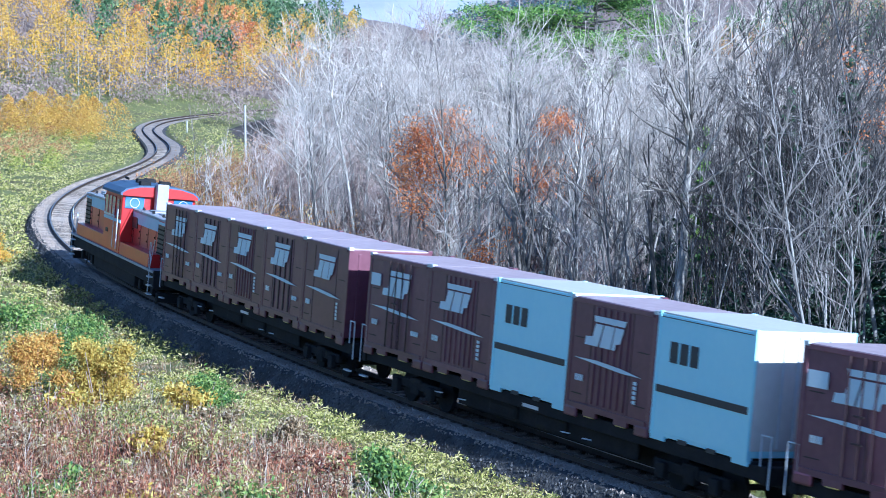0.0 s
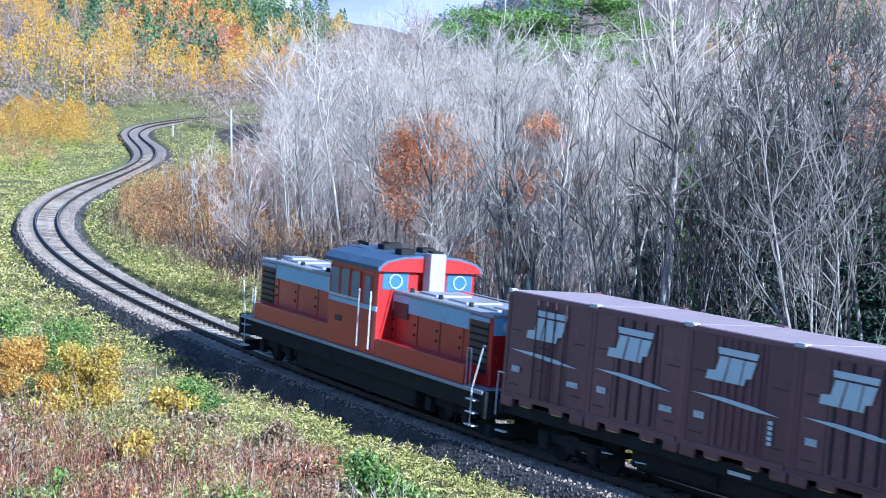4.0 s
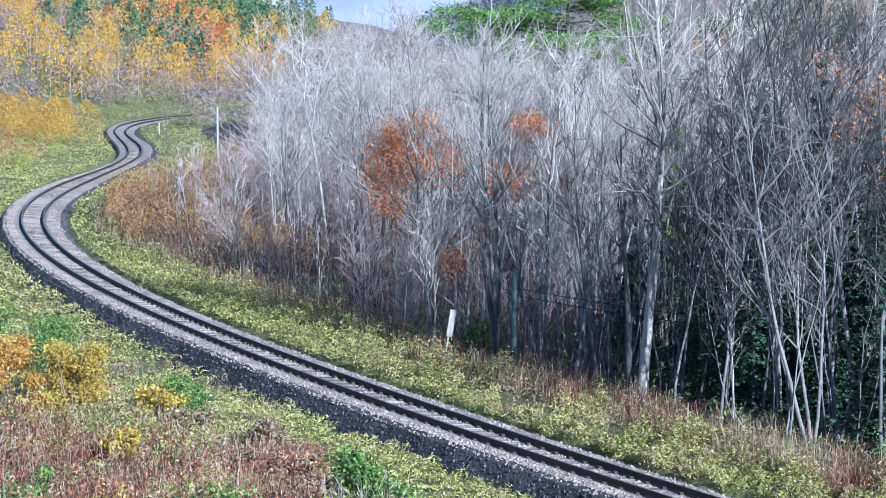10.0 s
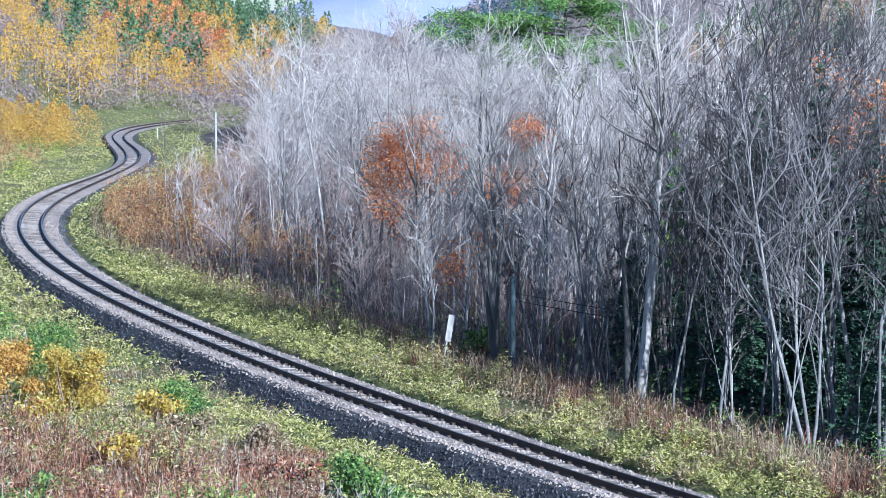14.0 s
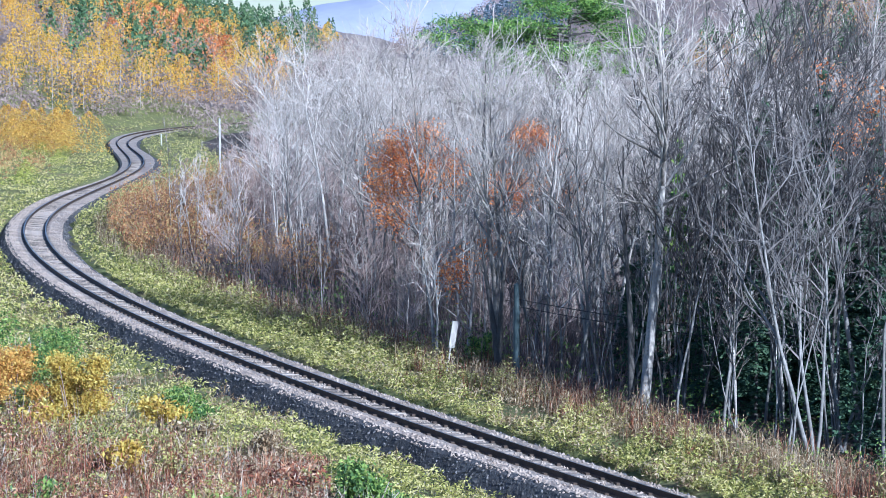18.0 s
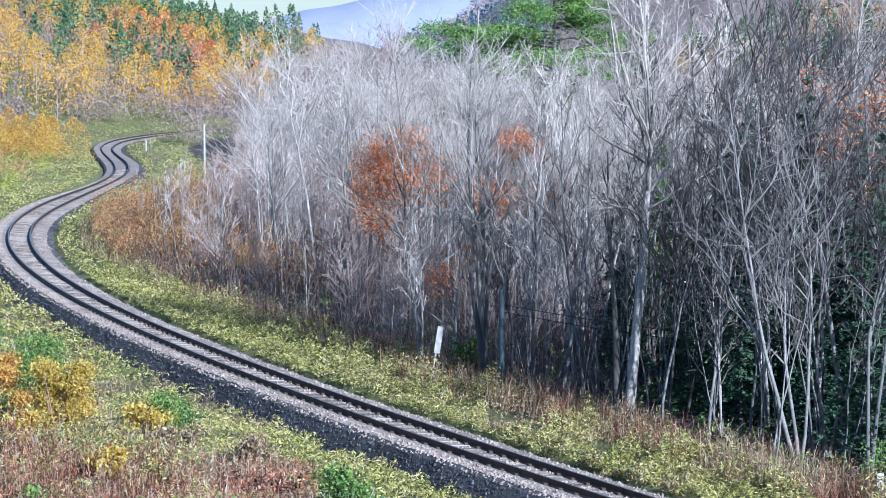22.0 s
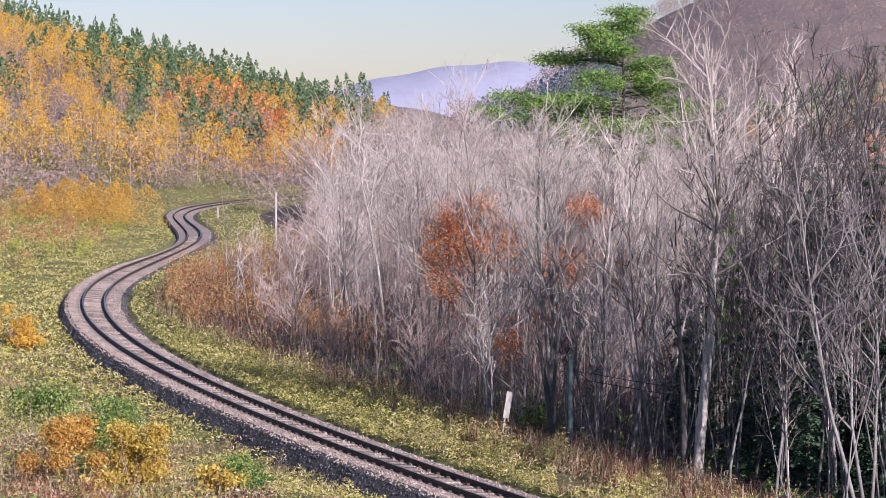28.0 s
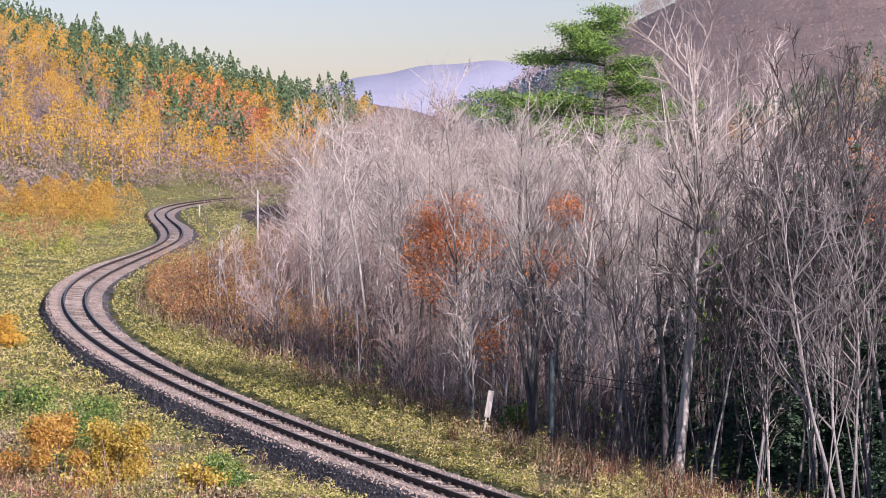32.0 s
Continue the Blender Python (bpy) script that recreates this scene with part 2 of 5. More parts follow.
M_YELLOW = material("yellow_leaves", [(0.25, (0.33, 0.20, 0.03)), (0.5, (0.52, 0.36, 0.05)), (0.75, (0.62, 0.50, 0.12))], 0.6, scale=0.5, fine=3, bump=0, island=0.6, translucent=0.25)

M_BRUSH = material("dark_brush", [(0.25, (0.09, 0.06, 0.05)), (0.5, (0.19, 0.13, 0.11)), (0.8, (0.36, 0.27, 0.23))], 0.85, scale=0.5, fine=5, bump=0, island=0.7)
M_GREYWOOD = material("grey_wood", [(0.25, (0.16, 0.13, 0.112)), (0.5, (0.27, 0.222, 0.19)), (0.75, (0.38, 0.32, 0.28))], 0.9, scale=0.08, fine=1.5, bump=0, island=0.35)
M_SLOPEFIR = material("slope_fir_needles", [(0.25, (0.03, 0.07, 0.03)), (0.5, (0.07, 0.13, 0.05)), (0.75, (0.14, 0.20, 0.08))], 0.8, scale=0.1, fine=2, bump=0, island=0.6)
# Dark bark and twigs for right-hand trees; the wood's shade deepens both colours.
M_SHADEBARK = material("shaded_brown_bark", [(0.25, (0.045, 0.04, 0.037)), (0.5, (0.095, 0.085, 0.078)), (0.8, (0.33, 0.31, 0.29))], 0.9, scale=1.1, fine=9, bump=0.5, objectwise=0.5)
M_SHADETWIG = material("shaded_brown_twigs", [(0.25, (0.04, 0.034, 0.031)), (0.55, (0.10, 0.087, 0.08)), (0.85, (0.26, 0.235, 0.22))], 0.85, scale=0.8, fine=6, bump=0, objectwise=0.4)
M_STEM = material("pale_bark", [(0.25, (0.07, 0.065, 0.06)), (0.5, (0.17, 0.16, 0.147)), (0.75, (0.36, 0.34, 0.315))], 0.85, scale=1.2, fine=12, bump=0.4, objectwise=0.3)
# Needles of the far ridge, distance haze mixed in as blue-green.
M_HAZEFIR = material("hazed_fir_needles", [(0.25, (0.035, 0.06, 0.08)), (0.5, (0.06, 0.10, 0.13)), (0.75, (0.10, 0.15, 0.18))], 0.8, scale=0.1, fine=2, bump=0, island=0.6)
M_DEAD = material("dead_stalks", [(0.25, (0.194, 0.150, 0.114)), (0.5, (0.334, 0.282, 0.220)), (0.75, (0.484, 0.431, 0.361))], 0.85, scale=0.5, fine=4, bump=0, island=0.5)
M_ORANGE = material("orange_brown_leaves", [(0.25, (0.26, 0.11, 0.05)), (0.45, (0.44, 0.21, 0.08)), (0.62, (0.54, 0.32, 0.13)), (0.8, (0.42, 0.38, 0.14))], 0.8, scale=0.2, fine=2, bump=0, island=0.5, translucent=0.2)
M_GOLDBUSH = material("amber_leaves", [(0.25, (0.34, 0.15, 0.03)), (0.5, (0.55, 0.30, 0.05)), (0.75, (0.60, 0.42, 0.10))], 0.65, scale=0.5, fine=3, bump=0, island=0.6, translucent=0.25)
M_YELLOWGREEN = material("yellow_green_leaves", [(0.25, (0.16, 0.20, 0.03)), (0.5, (0.36, 0.37, 0.06)), (0.75, (0.52, 0.48, 0.12))], 0.65, scale=0.5, fine=3, bump=0, island=0.6, translucent=0.25)
M_GOLDHILL = material("orange_gold_leaves", [(0.25, (0.28, 0.13, 0.03)), (0.5, (0.58, 0.33, 0.05)), (0.75, (0.68, 0.46, 0.09))], 0.75, scale=0.4, fine=1.5, bump=0, island=0.5, translucent=0.25)
M_CONCRETE = plain("weathered_concrete", (0.42, 0.41, 0.40), 0.8, scale=3)
M_CREAM_POST = plain("weathered_white_wood", (0.43, 0.40, 0.355), 0.7, scale=3)
M_POLE = plain("dark_weathered_wood", (0.06, 0.085, 0.09), 0.8, scale=2)
M_CABLE = plain("black_cable", (0.012, 0.012, 0.014), 0.5)


# ---- mesh helpers ----
def mesh_of(name, verts, quads=None, tris=None, mats=(), index=None, smooth=False):
    """A mesh from arrays of corners, four-sided and three-sided faces."""
    me = bpy.data.meshes.new(name)
    verts = np.asarray(verts, np.float32)
    q = np.zeros((0, 4), np.int32) if quads is None else np.asarray(quads, np.int32)
    t = np.zeros((0, 3), np.int32) if tris is None else np.asarray(tris, np.int32)
    me.vertices.add(len(verts))
    me.vertices.foreach_set("co", verts.ravel())
    loops = np.concatenate([q.ravel(), t.ravel()])
    me.loops.add(len(loops))
    me.loops.foreach_set("vertex_index", loops)
    me.polygons.add(len(q) + len(t))
    starts = np.concatenate([np.arange(len(q)) * 4, len(q) * 4 + np.arange(len(t)) * 3]).astype(np.int32)
    me.polygons.foreach_set("loop_start", starts)
    for m in mats:
        me.materials.append(m)
    if index is not None:
        me.polygons.foreach_set("material_index", np.asarray(index, np.int32))
    me.polygons.foreach_set("use_smooth", np.full(len(q) + len(t), bool(smooth)))
    me.update(calc_edges=True)
    return me


def child(name, me, parent, m=None, label=""):
    ob = new(name, me)
    ob.parent = parent
    if m is not None:
        ob.matrix_basis = m
    return tagged(ob, label)


def tubes(p0, p1, r0, r1, sides=3):
    """Tapered open tubes between pairs of points."""
    p0, p1 = np.asarray(p0, float), np.asarray(p1, float)
    d = p1 - p0
    d = d / np.maximum(np.linalg.norm(d, axis=1, keepdims=True), 1e-6)
    up = np.where(np.abs(d[:, 2:3]) > 0.9, [[1.0, 0, 0]], [[0, 0, 1.0]])
    u = np.cross(d, up)
    u /= np.linalg.norm(u, axis=1, keepdims=True)
    w = np.cross(d, u)
    a = np.arange(sides) * 2 * np.pi / sides
    ring = u[:, None] * np.cos(a)[None, :, None] + w[:, None] * np.sin(a)[None, :, None]
    v = np.concatenate([p0[:, None] + ring * np.asarray(r0)[:, None, None], p1[:, None] + ring * np.asarray(r1)[:, None, None]], 1)
    base = np.arange(len(p0))[:, None] * 2 * sides
    i = np.arange(sides)
    j = (i + 1) % sides
    q = np.stack([base + i, base + j, base + j + sides, base + i + sides], -1).reshape(-1, 4)
    return v.reshape(-1, 3), q


def leaves(rng, at, size, flat=0.5, slim=0.45):
    """Small folded leaves, one island each, turned at random."""
    n = len(at)
    a = rng.uniform(0, 2 * np.pi, n)
    t = rng.normal(0, flat, n)
    d = np.stack([np.cos(a) * np.cos(t), np.sin(a) * np.cos(t), np.sin(t)], 1)
    s = np.cross(d, rng.normal(0, 1, (n, 3)))
    s /= np.linalg.norm(s, axis=1, keepdims=True)
    size = np.broadcast_to(size, n)[:, None] * rng.uniform(0.6, 1.3, (n, 1))
    v = np.stack([at - d * size * 0.5, at + s * size * slim * 0.5, at + d * size * 0.5, at - s * size * slim * 0.5], 1)
    return v.reshape(-1, 3), np.arange(4 * n).reshape(-1, 4)


def joined(*pairs):
    vs, qs, off = [], [], 0
    for v, q in pairs:
        vs.append(v)
        qs.append(q + off)
        off += len(v)
    return np.concatenate(vs), np.concatenate(qs)


# ---- ground ----
def spaced(lo, hi, a, b, step, grow=1.25):
    mid = list(np.arange(a, b + step, step))
    w, x = step, a
    while x > lo:
        w *= grow
        x -= w
        mid.insert(0, max(x, lo))
    w, x = step, b + step
    while x < hi:
        w *= grow
        x += w
        mid.append(min(x, hi))
    return np.array(mid)


gx, gy = spaced(-4000, 4000, -56, 40, 0.8, 1.14), spaced(-1500, 4900, -4, 190, 0.8, 1.06)
_gx, _gy = np.meshgrid(gx, gy)
_gz = ground_z(_gx, _gy)
_i = (np.arange(len(gy) - 1)[:, None] * len(gx) + np.arange(len(gx) - 1)).ravel()
_mx_, _my_ = (gx[1:] + gx[:-1]) / 2, (gy[1:] + gy[:-1]) / 2
_mx_, _my_ = np.meshgrid(_mx_, _my_)
_ms, _md = beside(_mx_, _my_)
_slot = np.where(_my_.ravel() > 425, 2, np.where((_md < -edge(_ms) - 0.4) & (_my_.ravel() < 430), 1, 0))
_slot = np.where((_my_.ravel() > 290) & (_md > 0) & (_slot == 0), 2, _slot)
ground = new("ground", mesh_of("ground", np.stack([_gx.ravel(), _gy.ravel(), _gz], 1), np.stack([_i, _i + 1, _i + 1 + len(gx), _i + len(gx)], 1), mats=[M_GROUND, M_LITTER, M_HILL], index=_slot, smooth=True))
tagged(ground, "autumn grassland and leaf-littered forest floor", kind="structure")


def sweep(profile, s0, s1, step, closed=True):
    """A cross-section of (lateral, height) carried along the line."""
    ss = np.arange(s0, s1 + step / 2, step)
    rows_ = np.stack([on_line(ss, l, z) for l, z in profile], 1)
    n = len(profile)
    i = np.arange(len(ss) - 1)[:, None] * n
    j = np.arange(n if closed else n - 1)
    k = (j + 1) % n
    return rows_.reshape(-1, 3), np.stack([i + j, i + k, i + k + n, i + j + n], -1).reshape(-1, 4)


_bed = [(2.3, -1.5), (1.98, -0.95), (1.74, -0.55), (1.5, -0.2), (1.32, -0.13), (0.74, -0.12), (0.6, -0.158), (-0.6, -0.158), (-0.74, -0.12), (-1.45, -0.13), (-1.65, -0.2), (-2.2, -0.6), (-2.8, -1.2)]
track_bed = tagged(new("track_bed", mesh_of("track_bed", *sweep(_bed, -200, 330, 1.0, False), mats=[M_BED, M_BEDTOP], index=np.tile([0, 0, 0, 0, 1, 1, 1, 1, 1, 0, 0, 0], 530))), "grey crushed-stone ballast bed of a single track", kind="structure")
RAIL_PROFILE = [(-0.06, -0.15), (0.06, -0.15), (0.055, -0.135), (0.012, -0.12), (0.01, -0.035), (0.033, -0.028), (0.033, 0.0), (-0.033, 0.0), (-0.033, -0.028), (-0.01, -0.035), (-0.012, -0.12), (-0.055, -0.135)]
for _side in (0.565, -0.565):
    _rail = tagged(new("rail"), "rusty steel rail with a worn running surface", "rail", "rails of the track")
    for _s0 in range(-200, 325, 25):
        v, q = sweep([(l + _side, z + 0.02) for l, z in RAIL_PROFILE], _s0, _s0 + 24.985, 0.833)
        _ix = np.tile([0, 0, 0, 0, 0, 0, 1, 0, 0, 0, 0, 0], len(q) // 12)
        child("rail_length", mesh_of("rail_length", v, q, mats=[M_RAIL, M_HEAD], index=_ix), _rail)


# ---- trees ----
def branchy(rng, height, girth, first=0.35, boughs=14, spread=0.8, subs=5, twigs=4, lean=0.06, forked=False, droop=0.0, crook=0.06, steep=1.0, ways=None, fine_r=0.014):
    """Segments of a leafless tree: trunk and boughs, then fine twigs, and the twig tips."""
    trunk, fine, tips = [], [], []

    def limb(start, way, length, r, parts, bend, store, taper=0.25):
        p, d = np.array(start, float), np.array(way, float)
        pts = [p]
        for i in range(parts):
            d = d + rng.normal(0, bend, 3) + np.array([0, 0, 0.06 - droop])
            d /= np.linalg.norm(d)
            q = p + d * length / parts
            a, b = r * (1 - (1 - taper) * i / parts), r * (1 - (1 - taper) * (i + 1) / parts)
            store.append((p, q, a, b))
            p = q
            pts.append(p)
        return pts, d

    stems = [((0, 0, 0), (rng.normal(0, lean), rng.normal(0, lean), 1), height, girth)]
    if forked:
        stems = [((0, 0, 0), (rng.normal(0, 0.085), rng.normal(0, 0.085), 1), height * rng.uniform(0.8, 1), girth * rng.uniform(0.6, 1)) for _ in range(forked)]
    if ways:
        stems = [((0, 0, 0), (wx, wy, 1), height * f, girth * g) for wx, wy, f, g in ways]
    for st, way, length, r in stems:
        pts, _ = limb(st, way, length, r, 9, crook, trunk, 0.12)
        for b in range(boughs):
            f = first + (0.97 - first) * (b + rng.uniform(0, 1)) / boughs
            x = f * 9
            i = min(int(x), 8)
            p = pts[i] + (pts[i + 1] - pts[i]) * (x - i)
            a = rng.uniform(0, 6.283)
            up = rng.uniform(0.7, 1.9) * (0.6 + f * 0.6) * steep
            d = np.array([math.cos(a), math.sin(a), up])
            d /= np.linalg.norm(d)
            ln_ = height * spread * (0.42 - 0.30 * f) * rng.uniform(0.6, 1.25)
            rb = r * (1.05 - f) * rng.uniform(0.35, 0.6) + 0.012
            bp, _ = limb(p, d, ln_, rb, 5, 0.14, trunk if rb > 0.03 else fine, 0.25)
            for c in range(subs):
                g = rng.uniform(0.25, 1.0)
                y = g * 5
                k = min(int(y), 4)
                p2 = bp[k] + (bp[k + 1] - bp[k]) * (y - k)
                d2 = (bp[k + 1] - bp[k]) / (ln_ / 5) + rng.normal(0, 0.55, 3) + np.array([0, 0, 0.25])
                d2 /= np.linalg.norm(d2)
                l2 = ln_ * rng.uniform(0.3, 0.6)
                cp, _ = limb(p2, d2, l2, fine_r, 3, 0.18, fine, 0.5)
                for e in range(twigs):
                    h = rng.uniform(0.2, 1.0) * 3
                    m = min(int(h), 2)
                    p3 = cp[m] + (cp[m + 1] - cp[m]) * (h - m)
                    d3 = (cp[m + 1] - cp[m]) / (l2 / 3) + rng.normal(0, 0.6, 3) + np.array([0, 0, 0.2])
                    d3 /= np.linalg.norm(d3)
                    p4 = p3 + d3 * l2 * rng.uniform(0.4, 0.9)
                    tips.append((p3, p4))
    return trunk, fine, np.array(tips)


def ribbons(r, ends, width):
    """Hair-fine twigs, each one narrow tapering blade."""
    a, b = ends[:, 0], ends[:, 1]
    side = np.cross(b - a, r.normal(0, 1, a.shape))
    side /= np.maximum(np.linalg.norm(side, axis=1, keepdims=True), 1e-6)
    v = np.stack([a - side * width, a + side * width, b + side * width * 0.45, b - side * width * 0.45], 1)
    return v.reshape(-1, 3), np.arange(4 * len(a)).reshape(-1, 4)


def pipe(points, radii, sides):
    """One unbroken tapering tube through the points."""
    p, r = np.asarray(points, float), np.asarray(radii, float)
    d = np.gradient(p, axis=0)
    d /= np.maximum(np.linalg.norm(d, axis=1, keepdims=True), 1e-6)
    ref = np.array([1.0, 0, 0]) if abs(d[:, 2]).mean() > 0.7 else np.array([0, 0, 1.0])
    u = np.cross(d, ref)
    u /= np.maximum(np.linalg.norm(u, axis=1, keepdims=True), 1e-6)
    w = np.cross(d, u)
    a = np.arange(sides) * 2 * np.pi / sides
    v = p[:, None] + (u[:, None] * np.cos(a)[None, :, None] + w[:, None] * np.sin(a)[None, :, None]) * r[:, None, None]
    i = np.arange(len(p) - 1)[:, None] * sides
    j = np.arange(sides)
    k = (j + 1) % sides
    return v.reshape(-1, 3), np.stack([i + j, i + k, i + k + sides, i + j + sides], -1).reshape(-1, 4)


def segs(store, sides):
    """Chains of segments become unbroken tubes."""
    out, pts, rad = [], [], []
    for a, b, r0, r1 in store:
        if not pts or pts[-1] is not a:
            if pts:
                out.append(pipe(pts, rad, sides))
            pts, rad = [a], [r0]
        pts.append(b)
        rad.append(r1)
    out.append(pipe(pts, rad, sides))
    return joined(*out)


def bare_tree(name, rng, label, category, bark, twig, leaf=None, leaf_n=0, leaf_size=0.16, leaf_box=None, twig_w=0.0055, split=False, **kw):
    """Empty at the foot > trunk, crown (> foliage where leaves still hang)."""
    tr, fi, tips = branchy(rng, **kw)
    root = tagged(new(name), label, category)
    stems, limbs = [], []
    for k in tr:
        fresh = not (limbs and limbs[-1][-1][1] is k[0]) and not (stems and stems[-1][1] is k[0])
        if not split or (fresh and not k[0].any()) or (not fresh and stems and stems[-1][1] is k[0]):
            stems.append(k)
        elif fresh:
            limbs.append([k])
        else:
            limbs[-1].append(k)
    child("trunk", mesh_of("trunk", *segs(stems, 8 if split else 6), mats=[bark], smooth=True), root)
    for limb in limbs:
        child("bough", mesh_of("bough", *segs(limb, 6), mats=[bark], smooth=True), root)
    crown = child("crown", mesh_of("crown", *joined(segs(fi, 3), ribbons(rng, tips, twig_w)), mats=[twig]), root)
    tips = tips[:, 1]
    if leaf is not None:
        pick = tips if leaf_box is None else tips[leaf_box(tips)]
        at = pick[rng.integers(0, len(pick), leaf_n)] + rng.normal(0, 0.22, (leaf_n, 3))
        child("foliage", mesh_of("foliage", *leaves(rng, at, leaf_size, 0.6, 0.6), mats=[leaf]), crown)
    return root


def place(tree, x, y, turn, size):
    z = float(ground_z([x], [y])[0]) - 0.06
    m = pose(x, y, z, 0, 0, turn)
    ob = copy_thing(tree, m)
    ob.scale = (size, size, size)
    return ob


def stand(tree, x, y, turn=0, size=1.0):
    tree.matrix_basis = pose(x, y, float(ground_z([x], [y])[0]) - 0.06, 0, 0, turn)
    tree.scale = (size, size, size)
    return tree


rng = np.random.default_rng(7)
TALL = [bare_tree("bare_tree", rng, "tall leafless grey tree with a fine twiggy crown", "tree", M_BARK, M_TWIG, height=h, girth=g, boughs=b, subs=7, twigs=6, spread=1.0, forked=fk, first=fi, twig_w=0.004, fine_r=0.0115)
        for h, g, b, fk, fi in ((11.0, 0.085, 17, 0, 0.34), (10.5, 0.07, 15, 0, 0.30), (12, 0.095, 9, 2, 0.4), (9.5, 0.055, 14, 0, 0.25), (11, 0.07, 7, 3, 0.35))]
# Trees of the right-hand wood, in the shade-darkened bark and twigs.
SHADY = [bare_tree("alder", rng, "dark leafless tree with thin crooked stems, wood shade put into its bark", "tree", M_SHADEBARK, M_SHADETWIG, height=h, girth=g, boughs=b, subs=5, twigs=6, spread=0.75, forked=fk, first=fi, steep=1.2)
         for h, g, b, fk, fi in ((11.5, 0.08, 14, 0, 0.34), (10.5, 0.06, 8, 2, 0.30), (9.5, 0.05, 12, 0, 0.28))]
FAR = [bare_tree("bare_tree", rng, "leafless grey tree in the back of the wood", "tree", M_BARK, M_TWIG, height=h, girth=0.11, boughs=13, subs=4, twigs=5, spread=0.95, twig_w=0.007, fine_r=0.011, forked=fk, first=0.3)
       for h, fk in ((10.5, 0), (9.5, 0), (11.0, 2))]
SLIM = [bare_tree("sapling", rng, "slender leafless pale-stemmed sapling", "tree", M_BARK, M_TWIG, height=h, girth=0.036, boughs=8, subs=3, twigs=3, spread=0.6, forked=fk, first=0.35, steep=1.2)
        for h, fk in ((7.0, 0), (6.0, 2), (8.0, 0))]
THICK = [bare_tree("bare_shrub", rng, "many-stemmed leafless shrub with upright reddish-grey twigs", "shrub", M_BARK, M_REDTWIG, height=h, girth=0.024, boughs=6, subs=3, twigs=4, spread=0.8, forked=fk, first=0.12)
         for h, fk in ((4.6, 7), (3.6, 8), (5.4, 6))]


def in_view(x, y, lo=-15.5, hi=16.0):
    a = np.degrees(np.arctan2(x, y + 1))
    return (a > lo) & (a < hi)


def scatter(n, x0, x1, y0, y1, keep, gap, r):
    """Random places at least gap metres apart where keep() holds."""
    got = np.zeros((0, 2))
    for _ in range(60):
        p = np.stack([r.uniform(x0, x1, n), r.uniform(y0, y1, n)], 1)
        s, d = beside(p[:, 0], p[:, 1])
        for q in p[keep(p[:, 0], p[:, 1], s, d)]:
            if len(got) < n and (not len(got) or np.hypot(*(got - q).T).min() > gap):
                got = np.vstack([got, q])
        if len(got) >= n:
            break
    return got


def planted(kinds, pts, sizes, r):
    used = set()
    for x, y in pts:
        k = int(r.integers(0, len(kinds)))
        size, turn = r.uniform(*sizes), r.uniform(0, 360)
        if k in used:
            place(kinds[k], x, y, turn, size)
        else:
            used.add(k)
            stand(kinds[k], x, y, turn, size)


# ---- single trees that stand out ----
one = np.random.default_rng(5)
single = functools.partial(bare_tree, split=True)
stand(single("bare_tree", one, "large leafless tree with a stout pale trunk and wide crown", "tree", M_BARK, M_TWIG, height=12.4, girth=0.165, crook=0.055, boughs=26, subs=6, twigs=6, spread=1.0, first=0.45, ways=[(0.10, 0.0, 1.0, 1.0)]), 5.35, 57.3)
stand(single("bare_tree", one, "dark-barked straight tree beside a pale one", "tree", M_DARKBARK, M_SHADETWIG, height=7.5, girth=0.12, crook=0.03, boughs=6, subs=4, twigs=4, spread=0.7, first=0.5, ways=[(0.02, 0.0, 1.0, 1.0)]), 5.05, 57.6)
stand(single("bare_tree", one, "slender pale tree with boughs fanning upwards", "tree", M_BARK, M_TWIG, height=9.8, girth=0.115, boughs=17, subs=6, twigs=7, spread=1.0, first=0.42, steep=1.2, ways=[(-0.02, 0.0, 1.0, 1.0), (0.03, 0.02, 0.9, 0.8)]), 1.42, 62.9, 0)
# Added black stems: the shade on the pale tree's lower trunk.
stand(single("bare_tree", one, "twin-stemmed tree with nearly black bark", "tree", M_DARKBARK, M_SHADETWIG, height=5.2, girth=0.13, crook=0.035, boughs=3, subs=3, twigs=4, spread=0.6, first=0.6, ways=[(-0.03, 0.0, 0.95, 1.0), (0.03, 0.0, 1.0, 0.9)]), 1.45, 62.2)
stand(single("bare_tree", one, "white-stemmed young tree leaning out of the wood", "tree", M_STEM, M_TWIG, height=5.4, girth=0.06, boughs=8, subs=4, twigs=5, spread=0.9, first=0.35, crook=0.07, ways=[(-0.30, 0.0, 1.0, 1.0), (0.16, 0.1, 0.8, 0.8)]), -0.45, 65.0)


def clumps(r, n, lo, hi, size):
    """Keeps only the twig tips near a few places of the crown, so that leaves hang in uneven tufts."""
    def pick(p):
        ok = (p[:, 2] > lo) & (p[:, 2] < hi)
        at = p[ok][r.integers(0, int(ok.sum()), n)]
        return ok & (np.linalg.norm(p[:, None] - at[None], axis=2).min(1) < size)
    return pick


